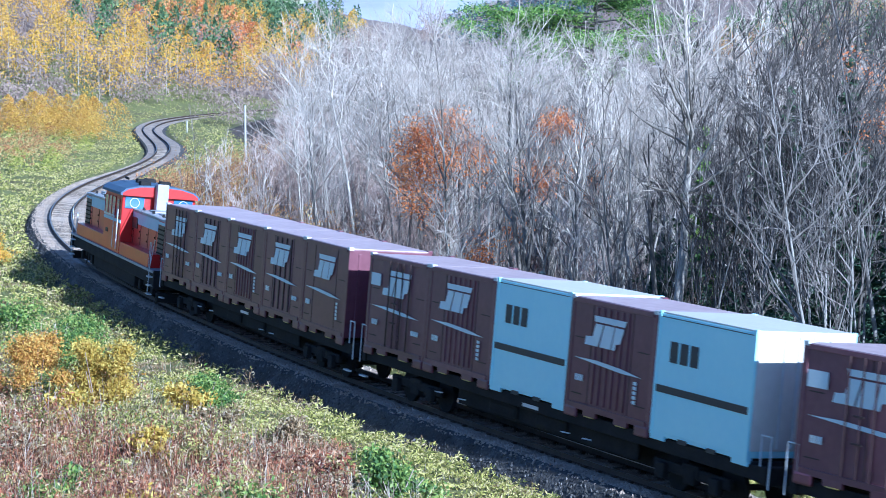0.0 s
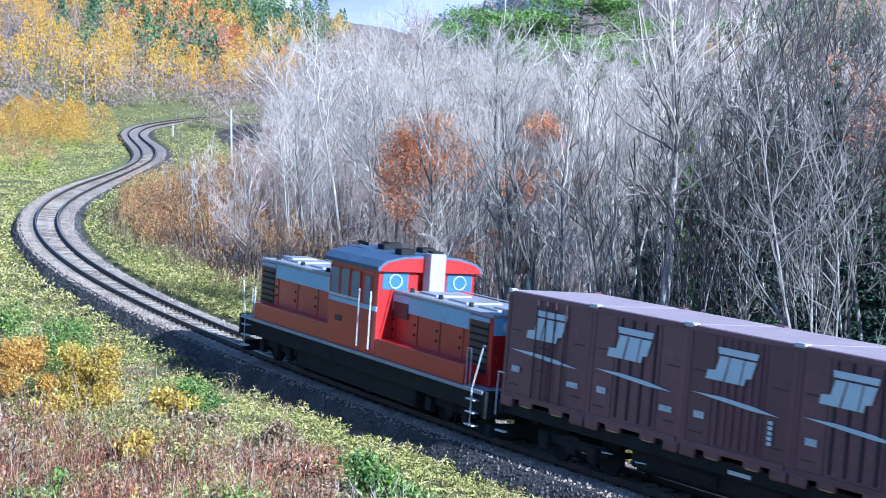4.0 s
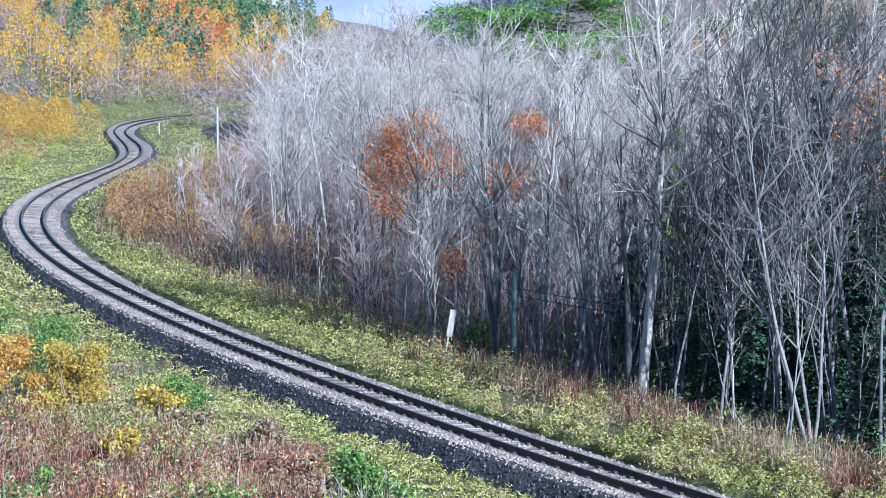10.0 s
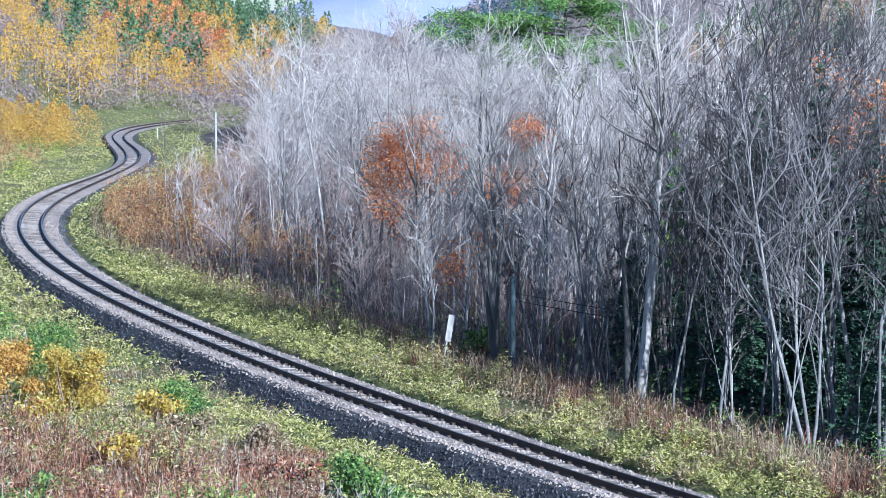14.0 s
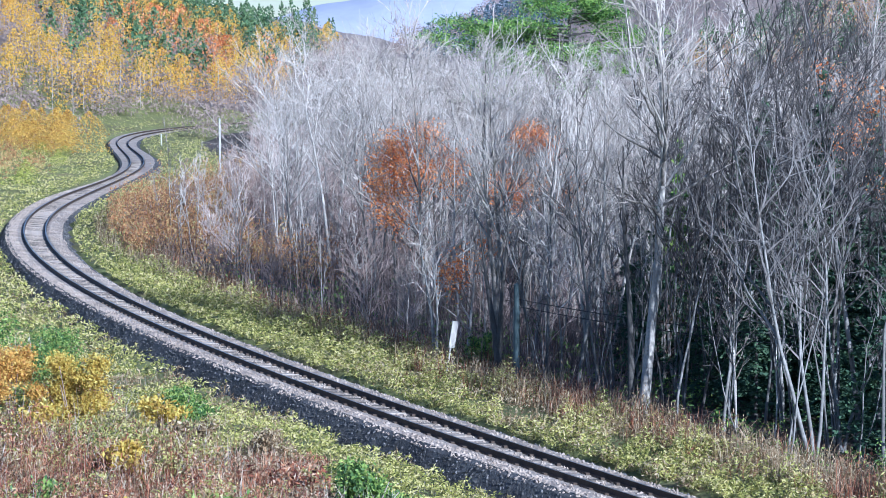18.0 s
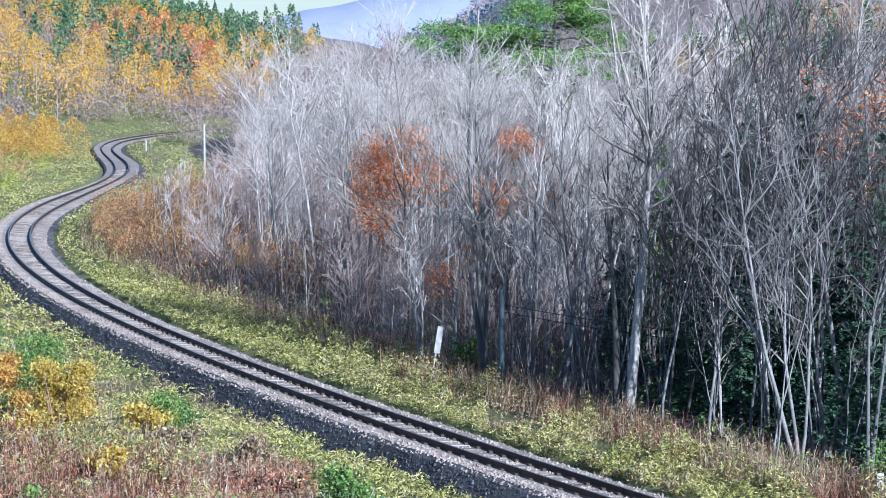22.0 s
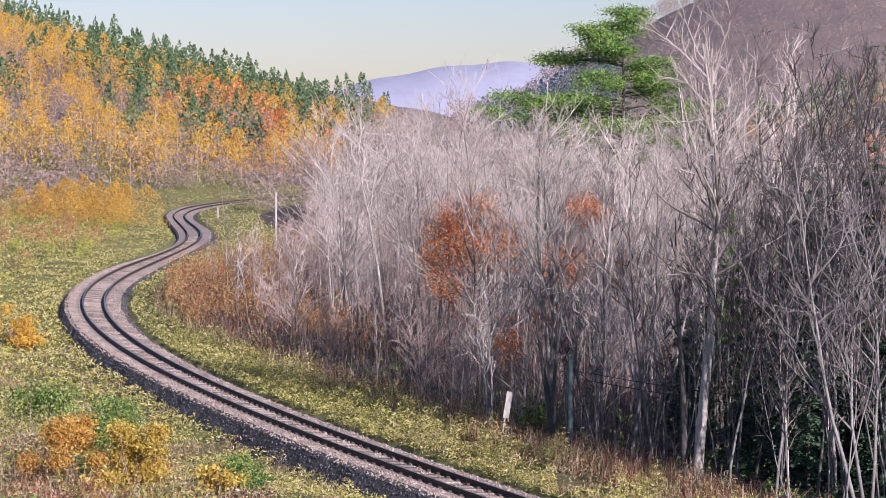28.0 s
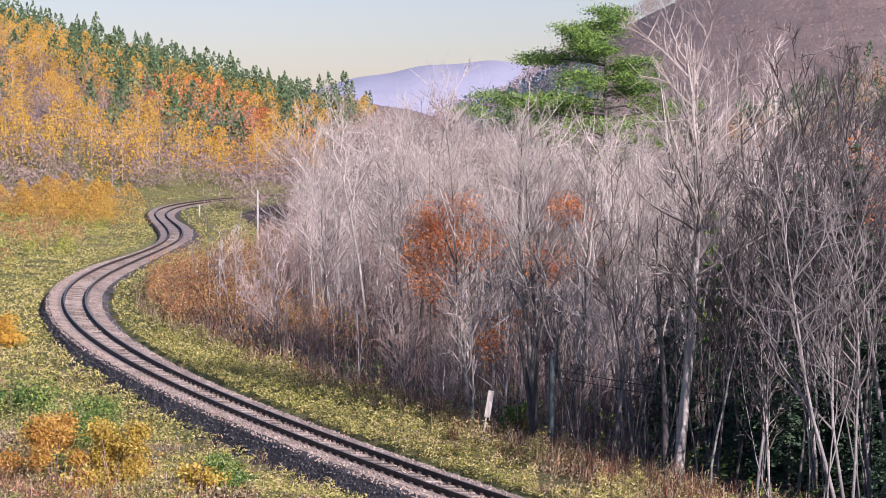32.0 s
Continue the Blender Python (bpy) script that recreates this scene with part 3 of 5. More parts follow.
stand(single("oak", one, "oak holding dry orange-brown autumn leaves in uneven tufts", "tree", M_BARK, M_TWIG, M_RUSSET, 8200, 0.098, clumps(one, 15, 3.0, 7.4, 0.85), height=7.2, girth=0.12, boughs=24, subs=6, twigs=6, spread=1.5, first=0.35, steep=0.7), -0.75, 77.0, 10)
stand(single("oak", one, "oak with sparse orange-brown leaves behind bare boughs", "tree", M_BARK, M_TWIG, M_RUSSET, 5000, 0.098, clumps(one, 10, 3.2, 7.6, 0.8), height=7.8, girth=0.1, boughs=16, subs=5, twigs=5, spread=1.2, first=0.4), 2.7, 76.0, 200)
stand(single("oak", one, "young oak with a few orange-brown leaves", "tree", M_BARK, M_TWIG, M_RUSSET, 700, 0.095, clumps(one, 4, 1.0, 3.8, 0.5), height=3.8, girth=0.06, boughs=10, subs=4, twigs=3, spread=1.0, first=0.2), 0.5, 68.0, 200, 1.1)
stand(single("maple", one, "tree with sparse orange leaves at the wood's edge", "tree", M_SHADEBARK, M_SHADETWIG, M_RUSSET, 2400, 0.095, clumps(one, 10, 6.0, 11.0, 0.7), height=11.0, girth=0.10, boughs=16, subs=5, twigs=4, spread=1.0, first=0.4), 12.6, 58.5, 20)
stand(single("bare_tree", one, "several-stemmed pale tree with crooked forking boughs", "tree", M_STEM, M_SHADETWIG, height=9.5, girth=0.058, boughs=14, subs=5, twigs=4, spread=0.9, first=0.3, crook=0.09, steep=1.2, ways=[(-0.20, 0.0, 1.0, 1.0), (0.03, 0.05, 0.9, 0.9), (0.22, 0.0, 0.95, 0.8)]), 8.75, 49.6)
# From x = 6 rightwards the twigs take the shade-darkened colour.
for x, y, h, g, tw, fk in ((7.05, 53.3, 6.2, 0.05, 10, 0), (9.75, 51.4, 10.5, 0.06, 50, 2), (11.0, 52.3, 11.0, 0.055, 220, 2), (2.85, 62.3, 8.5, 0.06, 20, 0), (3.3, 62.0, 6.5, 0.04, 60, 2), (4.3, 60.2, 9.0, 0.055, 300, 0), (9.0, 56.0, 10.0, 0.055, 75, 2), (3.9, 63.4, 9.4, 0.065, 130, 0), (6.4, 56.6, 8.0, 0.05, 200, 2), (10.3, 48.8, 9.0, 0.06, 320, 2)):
    stand(single("bare_tree", one, "leafless pale-barked tree with crooked boughs", "tree", M_STEM, M_TWIG if x < 6 else M_SHADETWIG, height=h, girth=g, boughs=12, subs=4, twigs=5, spread=0.9, forked=fk, first=0.4, crook=0.085, steep=1.2), x, y, tw)


# ---- evergreens ----
def spruce(r, height, spread, n, mat, name="spruce", label="dark green spruce with drooping boughs", leaf=0.42):
    """Trunk, then whorls of drooping sprays."""
    root = tagged(new(name), label, "conifer")
    child("trunk", mesh_of("trunk", *tubes([(0, 0, 0)], [(0, 0, height)], [height * 0.013], [0.02], 7), mats=[M_DARKBARK], smooth=True), root)
    f = 1 - np.sqrt(r.uniform(0, 1, n)) * 0.88
    lay = np.round(f * height / 0.55) * 0.55 / height
    a = r.uniform(0, 2 * np.pi, n)
    rad = spread * (1 - lay) ** 0.85 * np.sqrt(r.uniform(0.02, 1, n)) * (0.8 + 0.35 * np.sin(a * 5 + lay * 40))
    at = np.stack([rad * np.cos(a), rad * np.sin(a), lay * height - rad * 0.35 + r.normal(0, 0.08, n)], 1)
    child("crown", mesh_of("crown", *leaves(r, at, leaf, 0.25, 0.5), mats=[mat]), root)
    return root


def pine(r, height, n):
    """A tall pine: bare lower trunk, long level limbs carrying separate plates of needles."""
    root = tagged(new("pine"), "tall green pine standing above the bare wood", "conifer")
    limbs, at, count = [], [], 46
    for i in range(count):
        f = 0.44 + 0.54 * (i + r.uniform(0, 1)) / count
        a = r.uniform(0, 6.283)
        reach = np.interp(f, (0.44, 0.55, 0.7, 0.85, 0.98), (5.0, 6.2, 4.4, 2.9, 0.7)) * r.uniform(0.75, 1.35) * (1.05 - 0.25 * math.cos(a))
        p = np.array([0, 0, f * height])
        q = p + np.array([math.cos(a) * reach, math.sin(a) * reach, reach * r.uniform(0.0, 0.2)])
        limbs.append((p, q, 0.03 + 0.012 * reach, 0.015))
        for b in range(3 + int(reach * 1.8)):
            u = r.uniform(0.35, 1.05)
            c = p + (q - p) * u + r.normal(0, 1, 3) * np.array([0.5, 0.5, 0.08]) * (0.4 + 0.16 * reach)
            k = int(n / count / 10)
            at.append(c + r.normal(0, 1, (k, 3)) * np.array([0.46, 0.46, 0.22]))
    child("trunk", mesh_of("trunk", *tubes([(0, 0, 0)], [(0, 0, height)], [0.24], [0.03], 8), mats=[M_DARKBARK], smooth=True), root)
    for limb in limbs:
        child("limb", mesh_of("limb", *segs([limb], 4), mats=[M_DARKBARK], smooth=True), root)
    child("crown", mesh_of("crown", *leaves(r, np.concatenate(at), 0.24, 0.55, 0.3), mats=[M_PINE]), root)
    return root


ev = np.random.default_rng(11)
stand(pine(ev, 20.4, 52000), 8.0, 141.0, 0)
SPRUCE = [spruce(ev, 12, 2.4, 2600, M_SPRUCE, leaf=0.36)]
stand(spruce(ev, 8.0, 1.0, 1500, M_PINE, "fir", "slim young fir glowing green in the wood", 0.3), 7.3, 66.5, 0)
r3 = np.random.default_rng(21)
# dark spruces deep in the wood
planted(SPRUCE, scatter(36, 6, 40, 48, 100, lambda x, y, s, d: (d < -13.5) & in_view(x, y, 6.8, 16), 1.9, r3), (0.5, 0.86), r3)
UNDER = [spruce(ev, 4.6, 1.5, 2400, M_SPRUCE, "yew", "low dark evergreen under the bare trees", 0.15)]
planted(UNDER, scatter(54, 5, 20, 44, 76, lambda x, y, s, d: (d < -9.6 + 1.0 * (s < 13)) & (d > -18) & in_view(x, y, 5.0, 15.8), 1.05, r3), (0.6, 1.25), r3)
planted(TALL, scatter(80, -12, 20, 46, 124, lambda x, y, s, d: (d < -9.5) & in_view(x, y, -4.8, 6.5), 1.75, r3), (0.8, 1.12), r3)
planted(SHADY, scatter(38, 5, 20, 44, 80, lambda x, y, s, d: (d < -8.8) & (d > -22) & in_view(x, y, 5.6, 15.5), 1.15, r3), (0.85, 1.25), r3)
planted(FAR, scatter(100, -20, 60, 112, 250, lambda x, y, s, d: (d < -16) & in_view(x, y, -4.2, 16), 3.0, r3), (0.8, 1.2), r3)
planted(FAR[:2], scatter(34, 8, 40, 72, 116, lambda x, y, s, d: (d < -18) & in_view(x, y, 5.0, 16), 2.4, r3), (1.05, 1.45), r3)
planted(SLIM, scatter(96, -24, 30, 44, 110, lambda x, y, s, d: (d < -edge(s) - 1.3) & in_view(x, y, -9.5, 9.0), 1.0, r3), (0.55, 1.0), r3)
planted(THICK, scatter(140, -36, 16, 55, 225, lambda x, y, s, d: (d > -22) & (d < -edge(s) - 0.9 - 3.0 * (s > 74)) & in_view(x, y) & (s > 20) & ((s > 48) | (d < -edge(s) - 2.0)), 1.4, r3), (0.6, 1.15), r3)

PALE = [bare_tree("sapling", rng, "thin crooked pale-stemmed sapling before the dark wood", "tree", M_STEM, M_SHADETWIG, height=h, girth=g, boughs=8, subs=3, twigs=3, spread=0.55, forked=fk, first=0.4, steep=1.3, crook=0.09)
        for h, g, fk in ((6.5, 0.036, 0), (5.0, 0.028, 2), (8.0, 0.044, 0), (7.0, 0.032, 2))]
planted(PALE, scatter(38, 1, 20, 44, 68, lambda x, y, s, d: (d < -edge(s) - 0.7) & (d > -11.5) & in_view(x, y, 1.5, 15.6), 0.75, r3), (0.75, 1.2), r3)


# ---- woods too far to count ----
def wood(name, label, r, pts, height, width, n, size, mat, bark=None, cone=0.5):
    """Many distant trees joined: each a stem and a loose crown of leaf clumps."""
    m = len(pts)
    z = ground_z(pts[:, 0], pts[:, 1])
    h = height * r.uniform(0.65, 1.2, m)
    base = np.stack([pts[:, 0], pts[:, 1], z], 1)
    f = r.uniform(0.08, 1, (m, n)) ** 0.8
    rad = width * r.uniform(0.7, 1.3, (m, 1)) * np.sqrt(r.uniform(0, 1, (m, n))) * np.clip((1 - f) * cone * 2 + (1 - cone) * np.sin(f * np.pi) ** 0.6, 0.03, 2)
    a = r.uniform(0, 2 * np.pi, (m, n))
    at = base[:, None] + np.stack([rad * np.cos(a), rad * np.sin(a), f * h[:, None]], -1)
    crown = leaves(r, at.reshape(-1, 3), size, 0.9, 0.5)
    ob = new(name, mesh_of(name, *crown, mats=[mat]))
    tagged(ob, label, "woodland", kind="stuff")
    if bark is not None:
        stems = tubes(base, base + np.stack([0 * h, 0 * h, h], 1), np.full(m, 0.06), np.full(m, 0.02), 3)
        tagged(new(name + "_stems", mesh_of(name + "_stems", *stems, mats=[bark])), "pale stems among the distant trees", "woodland", kind="stuff")
    return ob


rw = np.random.default_rng(33)
hill = lambda x, y, s, d: (d > 9) & (np.degrees(np.arctan2(x, y)) > -17) & (x < -24)
bank = lambda x, y, s, d: (d > 6) & in_view(x, y, -16, 0)
wood("larch_wood", "golden autumn larches and birches on the hillside", rw, scatter(460, -170, -22, 244, 450, lambda x, y, s, d: hill(x, y, s, d) & (rough(x, y, 70) > -0.45), 1.8, rw), 6.8, 2.0, 430, 0.29, M_GOLD, M_BARK, 0.12)
wood("bare_thicket_wood", "mauve-brown leafless thicket on the hillside", rw, scatter(560, -120, -18, 198, 420, lambda x, y, s, d: bank(x, y, s, d) & (x < -16) & ((y > 225) | (d > 12)), 1.7, rw), 4.4, 2.2, 210, 0.34, M_MAUVE, None, 0.12)
wood("golden_shrubs", "golden-orange shrubs at the foot of the hill", rw, scatter(20, -43, -31.5, 180, 203, lambda x, y, s, d: (d > 3.5), 1.5, rw), 4.0, 1.5, 1100, 0.16, M_GOLDHILL, None, 0.5)
wood("orange_scrub", "low orange and brown scrub on the bank", rw, scatter(170, -60, -18, 92, 235, lambda x, y, s, d: (d > 6.5) & (rough(x, y, 24) > 0.05), 1.3, rw), 1.6, 1.0, 190, 0.16, M_ORANGE, None, 0.1)
wood("yellow_scrub", "low yellow-green shrubs on the bank", rw, scatter(130, -60, -18, 84, 220, lambda x, y, s, d: (d > 5.5) & (rough(x, y, 17) > 0.2), 1.2, rw), 1.3, 0.9, 200, 0.15, M_YELLOWGREEN, None, 0.1)
wood("spruce_wood", "dark spruces along the crest of the hill", rw, scatter(380, -210, -28, 330, 560, lambda x, y, s, d: hill(x, y, s, d) & (rough(x, y, 60) < 0.5) & (y + 0.35 * x > 340), 2.6, rw), 9.0, 2.1, 170, 0.6, M_SLOPEFIR, None, 0.9)
wood("valley_wood", "grey leafless wood filling the valley floor", rw, scatter(560, -60, 150, 165, 520, lambda x, y, s, d: (d < -15) & in_view(x, y, -10, 17) & in_view(x, y, -4.5 - 0.03 * np.clip(y - 240, 0, 200), 17), 3.2, rw), 10.0, 2.8, 150, 0.34, M_GREYWOOD, M_BARK, 0.2)
wood("slope_spruce_wood", "green spruces standing in patches on the slope", rw, scatter(75, -75, -24, 290, 410, lambda x, y, s, d: hill(x, y, s, d) & (rough(x, y, 26) > 0.15), 2.4, rw), 10.0, 2.6, 230, 0.6, M_SLOPEFIR, None, 0.9)
wood("maple_wood", "pinkish-red maples on the slope", rw, scatter(16, -62, -26, 300, 380, lambda x, y, s, d: hill(x, y, s, d) & (rough(x, y, 33) < -0.2), 2.6, rw), 7.5, 3.0, 260, 0.5, M_RUSSET, None, 0.15)
wood("knoll_spruce_wood", "dark conifers on a knoll in the valley", rw, scatter(60, 44, 96, 300, 390, lambda x, y, s, d: rough(x, y, 30) > -0.1, 2.6, rw), 9.0, 2.4, 200, 0.55, M_SLOPEFIR, None, 0.9)
wood("knoll_maple_wood", "reddish-brown autumn trees on a knoll in the valley", rw, scatter(110, 38, 104, 290, 400, lambda x, y, s, d: rough(x, y, 30) < 0.2, 2.6, rw), 7.0, 2.6, 190, 0.42, M_ORANGE, None, 0.15)
wood("river_thicket", "mauve leafless thicket where the line bends away", rw, scatter(150, -42, 10, 225, 330, lambda x, y, s, d: (abs(d) > 5) & in_view(x, y, -12, 3), 1.8, rw), 4.2, 2.0, 180, 0.3, M_MAUVE, None, 0.12)
wood("hill_wood", "brown leafless wood covering the far hill", rw, scatter(1800, -20, 380, 500, 1050, lambda x, y, s, d: in_view(x, y, -1.5, 17), 4.2, rw), 9.0, 3.2, 74, 0.5, M_MAUVE, None, 0.25)
wood("ridge_spruce_wood", "dark conifers on the nose of the far hill", rw, scatter(240, -8, 40, 520, 760, lambda x, y, s, d: in_view(x, y, -1.2, 3.0), 3.6, rw), 9.0, 2.8, 70, 0.85, M_HAZEFIR, None, 0.95)

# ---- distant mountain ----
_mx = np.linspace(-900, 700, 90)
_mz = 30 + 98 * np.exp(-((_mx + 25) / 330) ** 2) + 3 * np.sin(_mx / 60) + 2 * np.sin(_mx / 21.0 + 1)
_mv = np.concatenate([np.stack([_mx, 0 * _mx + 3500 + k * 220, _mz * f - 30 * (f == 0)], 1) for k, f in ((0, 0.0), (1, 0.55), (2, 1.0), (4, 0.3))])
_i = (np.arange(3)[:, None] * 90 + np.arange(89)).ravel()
# Haze is painted here: a pale blue-grey base colour.
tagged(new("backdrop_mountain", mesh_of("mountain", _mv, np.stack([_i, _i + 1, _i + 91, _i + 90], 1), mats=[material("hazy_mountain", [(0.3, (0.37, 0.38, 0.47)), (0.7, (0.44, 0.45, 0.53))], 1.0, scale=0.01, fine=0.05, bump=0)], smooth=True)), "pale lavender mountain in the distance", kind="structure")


# ---- the train ----
SPEED = 6.63
HEAD_S = 37.25       # far end of the first container at the start, along the line

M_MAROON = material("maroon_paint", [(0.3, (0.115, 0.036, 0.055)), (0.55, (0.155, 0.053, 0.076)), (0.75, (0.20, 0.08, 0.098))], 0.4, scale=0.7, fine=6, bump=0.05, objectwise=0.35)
# Lighter copy of the maroon for the roofs, sun sheen put into it.
M_CROOF = material("sunlit_container_roof", [(0.3, (0.42, 0.31, 0.32)), (0.7, (0.58, 0.46, 0.47))], 0.5, scale=0.8, fine=5, bump=0.05)
# One whitish paint twice: blue for sky-lit shade, cream for full sun.
M_SHADEWHITE = material("shaded_white_paint", [(0.3, (0.50, 0.84, 0.93)), (0.7, (0.58, 0.90, 0.96))], 0.4, scale=0.6, fine=6, bump=0.04)
M_SUNWHITE = material("sunlit_white_paint", [(0.3, (0.62, 0.60, 0.55)), (0.7, (0.74, 0.72, 0.66))], 0.45, scale=0.6, fine=6, bump=0.04)
M_MARK = material("white_marking", [(0.3, (0.62, 0.72, 0.76)), (0.7, (0.78, 0.84, 0.86))], 0.5, scale=2, fine=20, bump=0)
M_DARKMARK = plain("dark_marking", (0.03, 0.032, 0.04), 0.5)
M_SEAM = plain("dark_recess", (0.045, 0.022, 0.024), 0.6)
M_YELLOWTAG = plain("yellow_tag", (0.55, 0.42, 0.10), 0.5)
M_BLACK = material("sooty_black_steel", [(0.3, (0.012, 0.012, 0.014)), (0.7, (0.03, 0.028, 0.028))], 0.85, spec=0.2, scale=1.5, fine=14, bump=0.15)
M_RED = material("vermilion_paint", [(0.3, (0.38, 0.011, 0.012)), (0.6, (0.50, 0.015, 0.014)), (0.8, (0.45, 0.05, 0.035))], 0.35, scale=0.8, fine=8, bump=0.04)
# White stripe paint, tinted blue to carry its sky-lit shade.
M_SHADESTRIPE = material("shaded_white_stripe_paint", [(0.3, (0.26, 0.47, 0.68)), (0.7, (0.38, 0.60, 0.78))], 0.4, scale=0.8, fine=8, bump=0.03)
M_GREYROOF = material("grey_hood_top", [(0.3, (0.26, 0.27, 0.29)), (0.7, (0.42, 0.43, 0.45))], 0.6, scale=0.9, fine=8, bump=0.1)
# Grey cab roof; the blue it takes from the sky is in the colour.
M_SKYROOF = material("sky_tinted_grey_roof", [(0.3, (0.045, 0.08, 0.14)), (0.7, (0.08, 0.13, 0.21))], 0.6, scale=0.9, fine=8, bump=0.06)
M_STEEL = material("pale_handrail", [(0.3, (0.5, 0.52, 0.55)), (0.7, (0.68, 0.7, 0.72))], 0.4, scale=2, fine=20, bump=0)
M_STACK = material("pale_grey_stack", [(0.3, (0.27, 0.28, 0.30)), (0.7, (0.38, 0.385, 0.40))], 0.5, scale=1.2, fine=9, bump=0.05)
M_GRILLE = material("dark_grille", [(0.3, (0.02, 0.012, 0.014)), (0.7, (0.05, 0.03, 0.035))], 0.5, scale=2, fine=30, bump=0.3)
# Window panes, the reflected sky painted in as a blue base.
M_GLASS = plain("sky_blue_window_glass", (0.06, 0.15, 0.30), 0.08, vary=0.05, spec=0.9)


def cube(x0, x1, y0, y1, z0, z1, bevel=0.0, bm=None):
    """A box with softened edges, alone or added to bm."""
    b = bmesh.new()
    r = bmesh.ops.create_cube(b, size=1.0)
    bmesh.ops.scale(b, vec=(x1 - x0, y1 - y0, z1 - z0), verts=r["verts"])
    bmesh.ops.translate(b, vec=((x0 + x1) / 2, (y0 + y1) / 2, (z0 + z1) / 2), verts=r["verts"])
    if bevel:
        bmesh.ops.bevel(b, geom=b.edges[:], offset=bevel, segments=2, affect="EDGES", profile=0.6)
    if bm is None:
        return b
    me = bpy.data.meshes.new("tmp")
    b.to_mesh(me)
    b.free()
    bm.from_mesh(me)
    bpy.data.meshes.remove(me)
    return bm


def part(name, bm, mat, parent, label=""):
    me = bpy.data.meshes.new(name)
    bm.to_mesh(me)
    bm.free()
    me.materials.append(mat)
    ob = new(name, me)
    ob.parent = parent
    return tagged(ob, label)


def rod(points, r, sides=6):
    """A bent round bar through the points."""
    bm = bmesh.new()
    v, q = tubes(points[:-1], points[1:], np.full(len(points) - 1, r), np.full(len(points) - 1, r), sides)
    vs = [bm.verts.new(p) for p in v]
    for f in q:
        bm.faces.new([vs[i] for i in f])
    return bm


def disc(x, y, z, r, w, axis="Y", n=20, hole=0.0):
    """A wheel-like disc, or a ring where hole is given."""
    bm = bmesh.new()
    rings = []
    for side in (-w / 2, w / 2):
        for rad in ((r, hole) if hole else (r,)):
            ring = []
            for i in range(n):
                a = 2 * math.pi * i / n
                u, v = rad * math.cos(a), rad * math.sin(a)
                ring.append(bm.verts.new((x + u, y + side, z + v) if axis == "Y" else (x + side, y + u, z + v)))
            rings.append(ring)
    pairs = [(0, 2), (2, 3), (3, 1), (1, 0)] if hole else [(0, 1)]
    for a, b in pairs:
        for i in range(n):
            j = (i + 1) % n
            bm.faces.new((rings[a][i], rings[a][j], rings[b][j], rings[b][i]))
    if not hole:
        bm.faces.new(rings[0])
        bm.faces.new(rings[1][::-1])
    bmesh.ops.recalc_face_normals(bm, faces=bm.faces[:])
    return bm


def sheet(corners, y, thick=0.006):
    """A flat marking of any outline in x and z, standing at y."""
    bm = bmesh.new()
    a = [bm.verts.new((x, y, z)) for x, z in corners]
    b = [bm.verts.new((x, y + thick, z)) for x, z in corners]
    n = len(corners)
    bm.faces.new(b)
    for i in range(n):
        j = (i + 1) % n
        bm.faces.new((a[i], a[j], b[j], b[i]))
    bmesh.ops.recalc_face_normals(bm, faces=bm.faces[:])
    return bm


def mirrored(bm):
    """The same marking on the other side of the vehicle."""
    c = bm.copy()
    bmesh.ops.rotate(c, verts=c.verts, cent=(0, 0, 0), matrix=Matrix.Rotation(math.pi, 3, "Z"))
    return c


L_, W_, Z0, Z1 = 3.375, 1.20, 1.22, 3.66


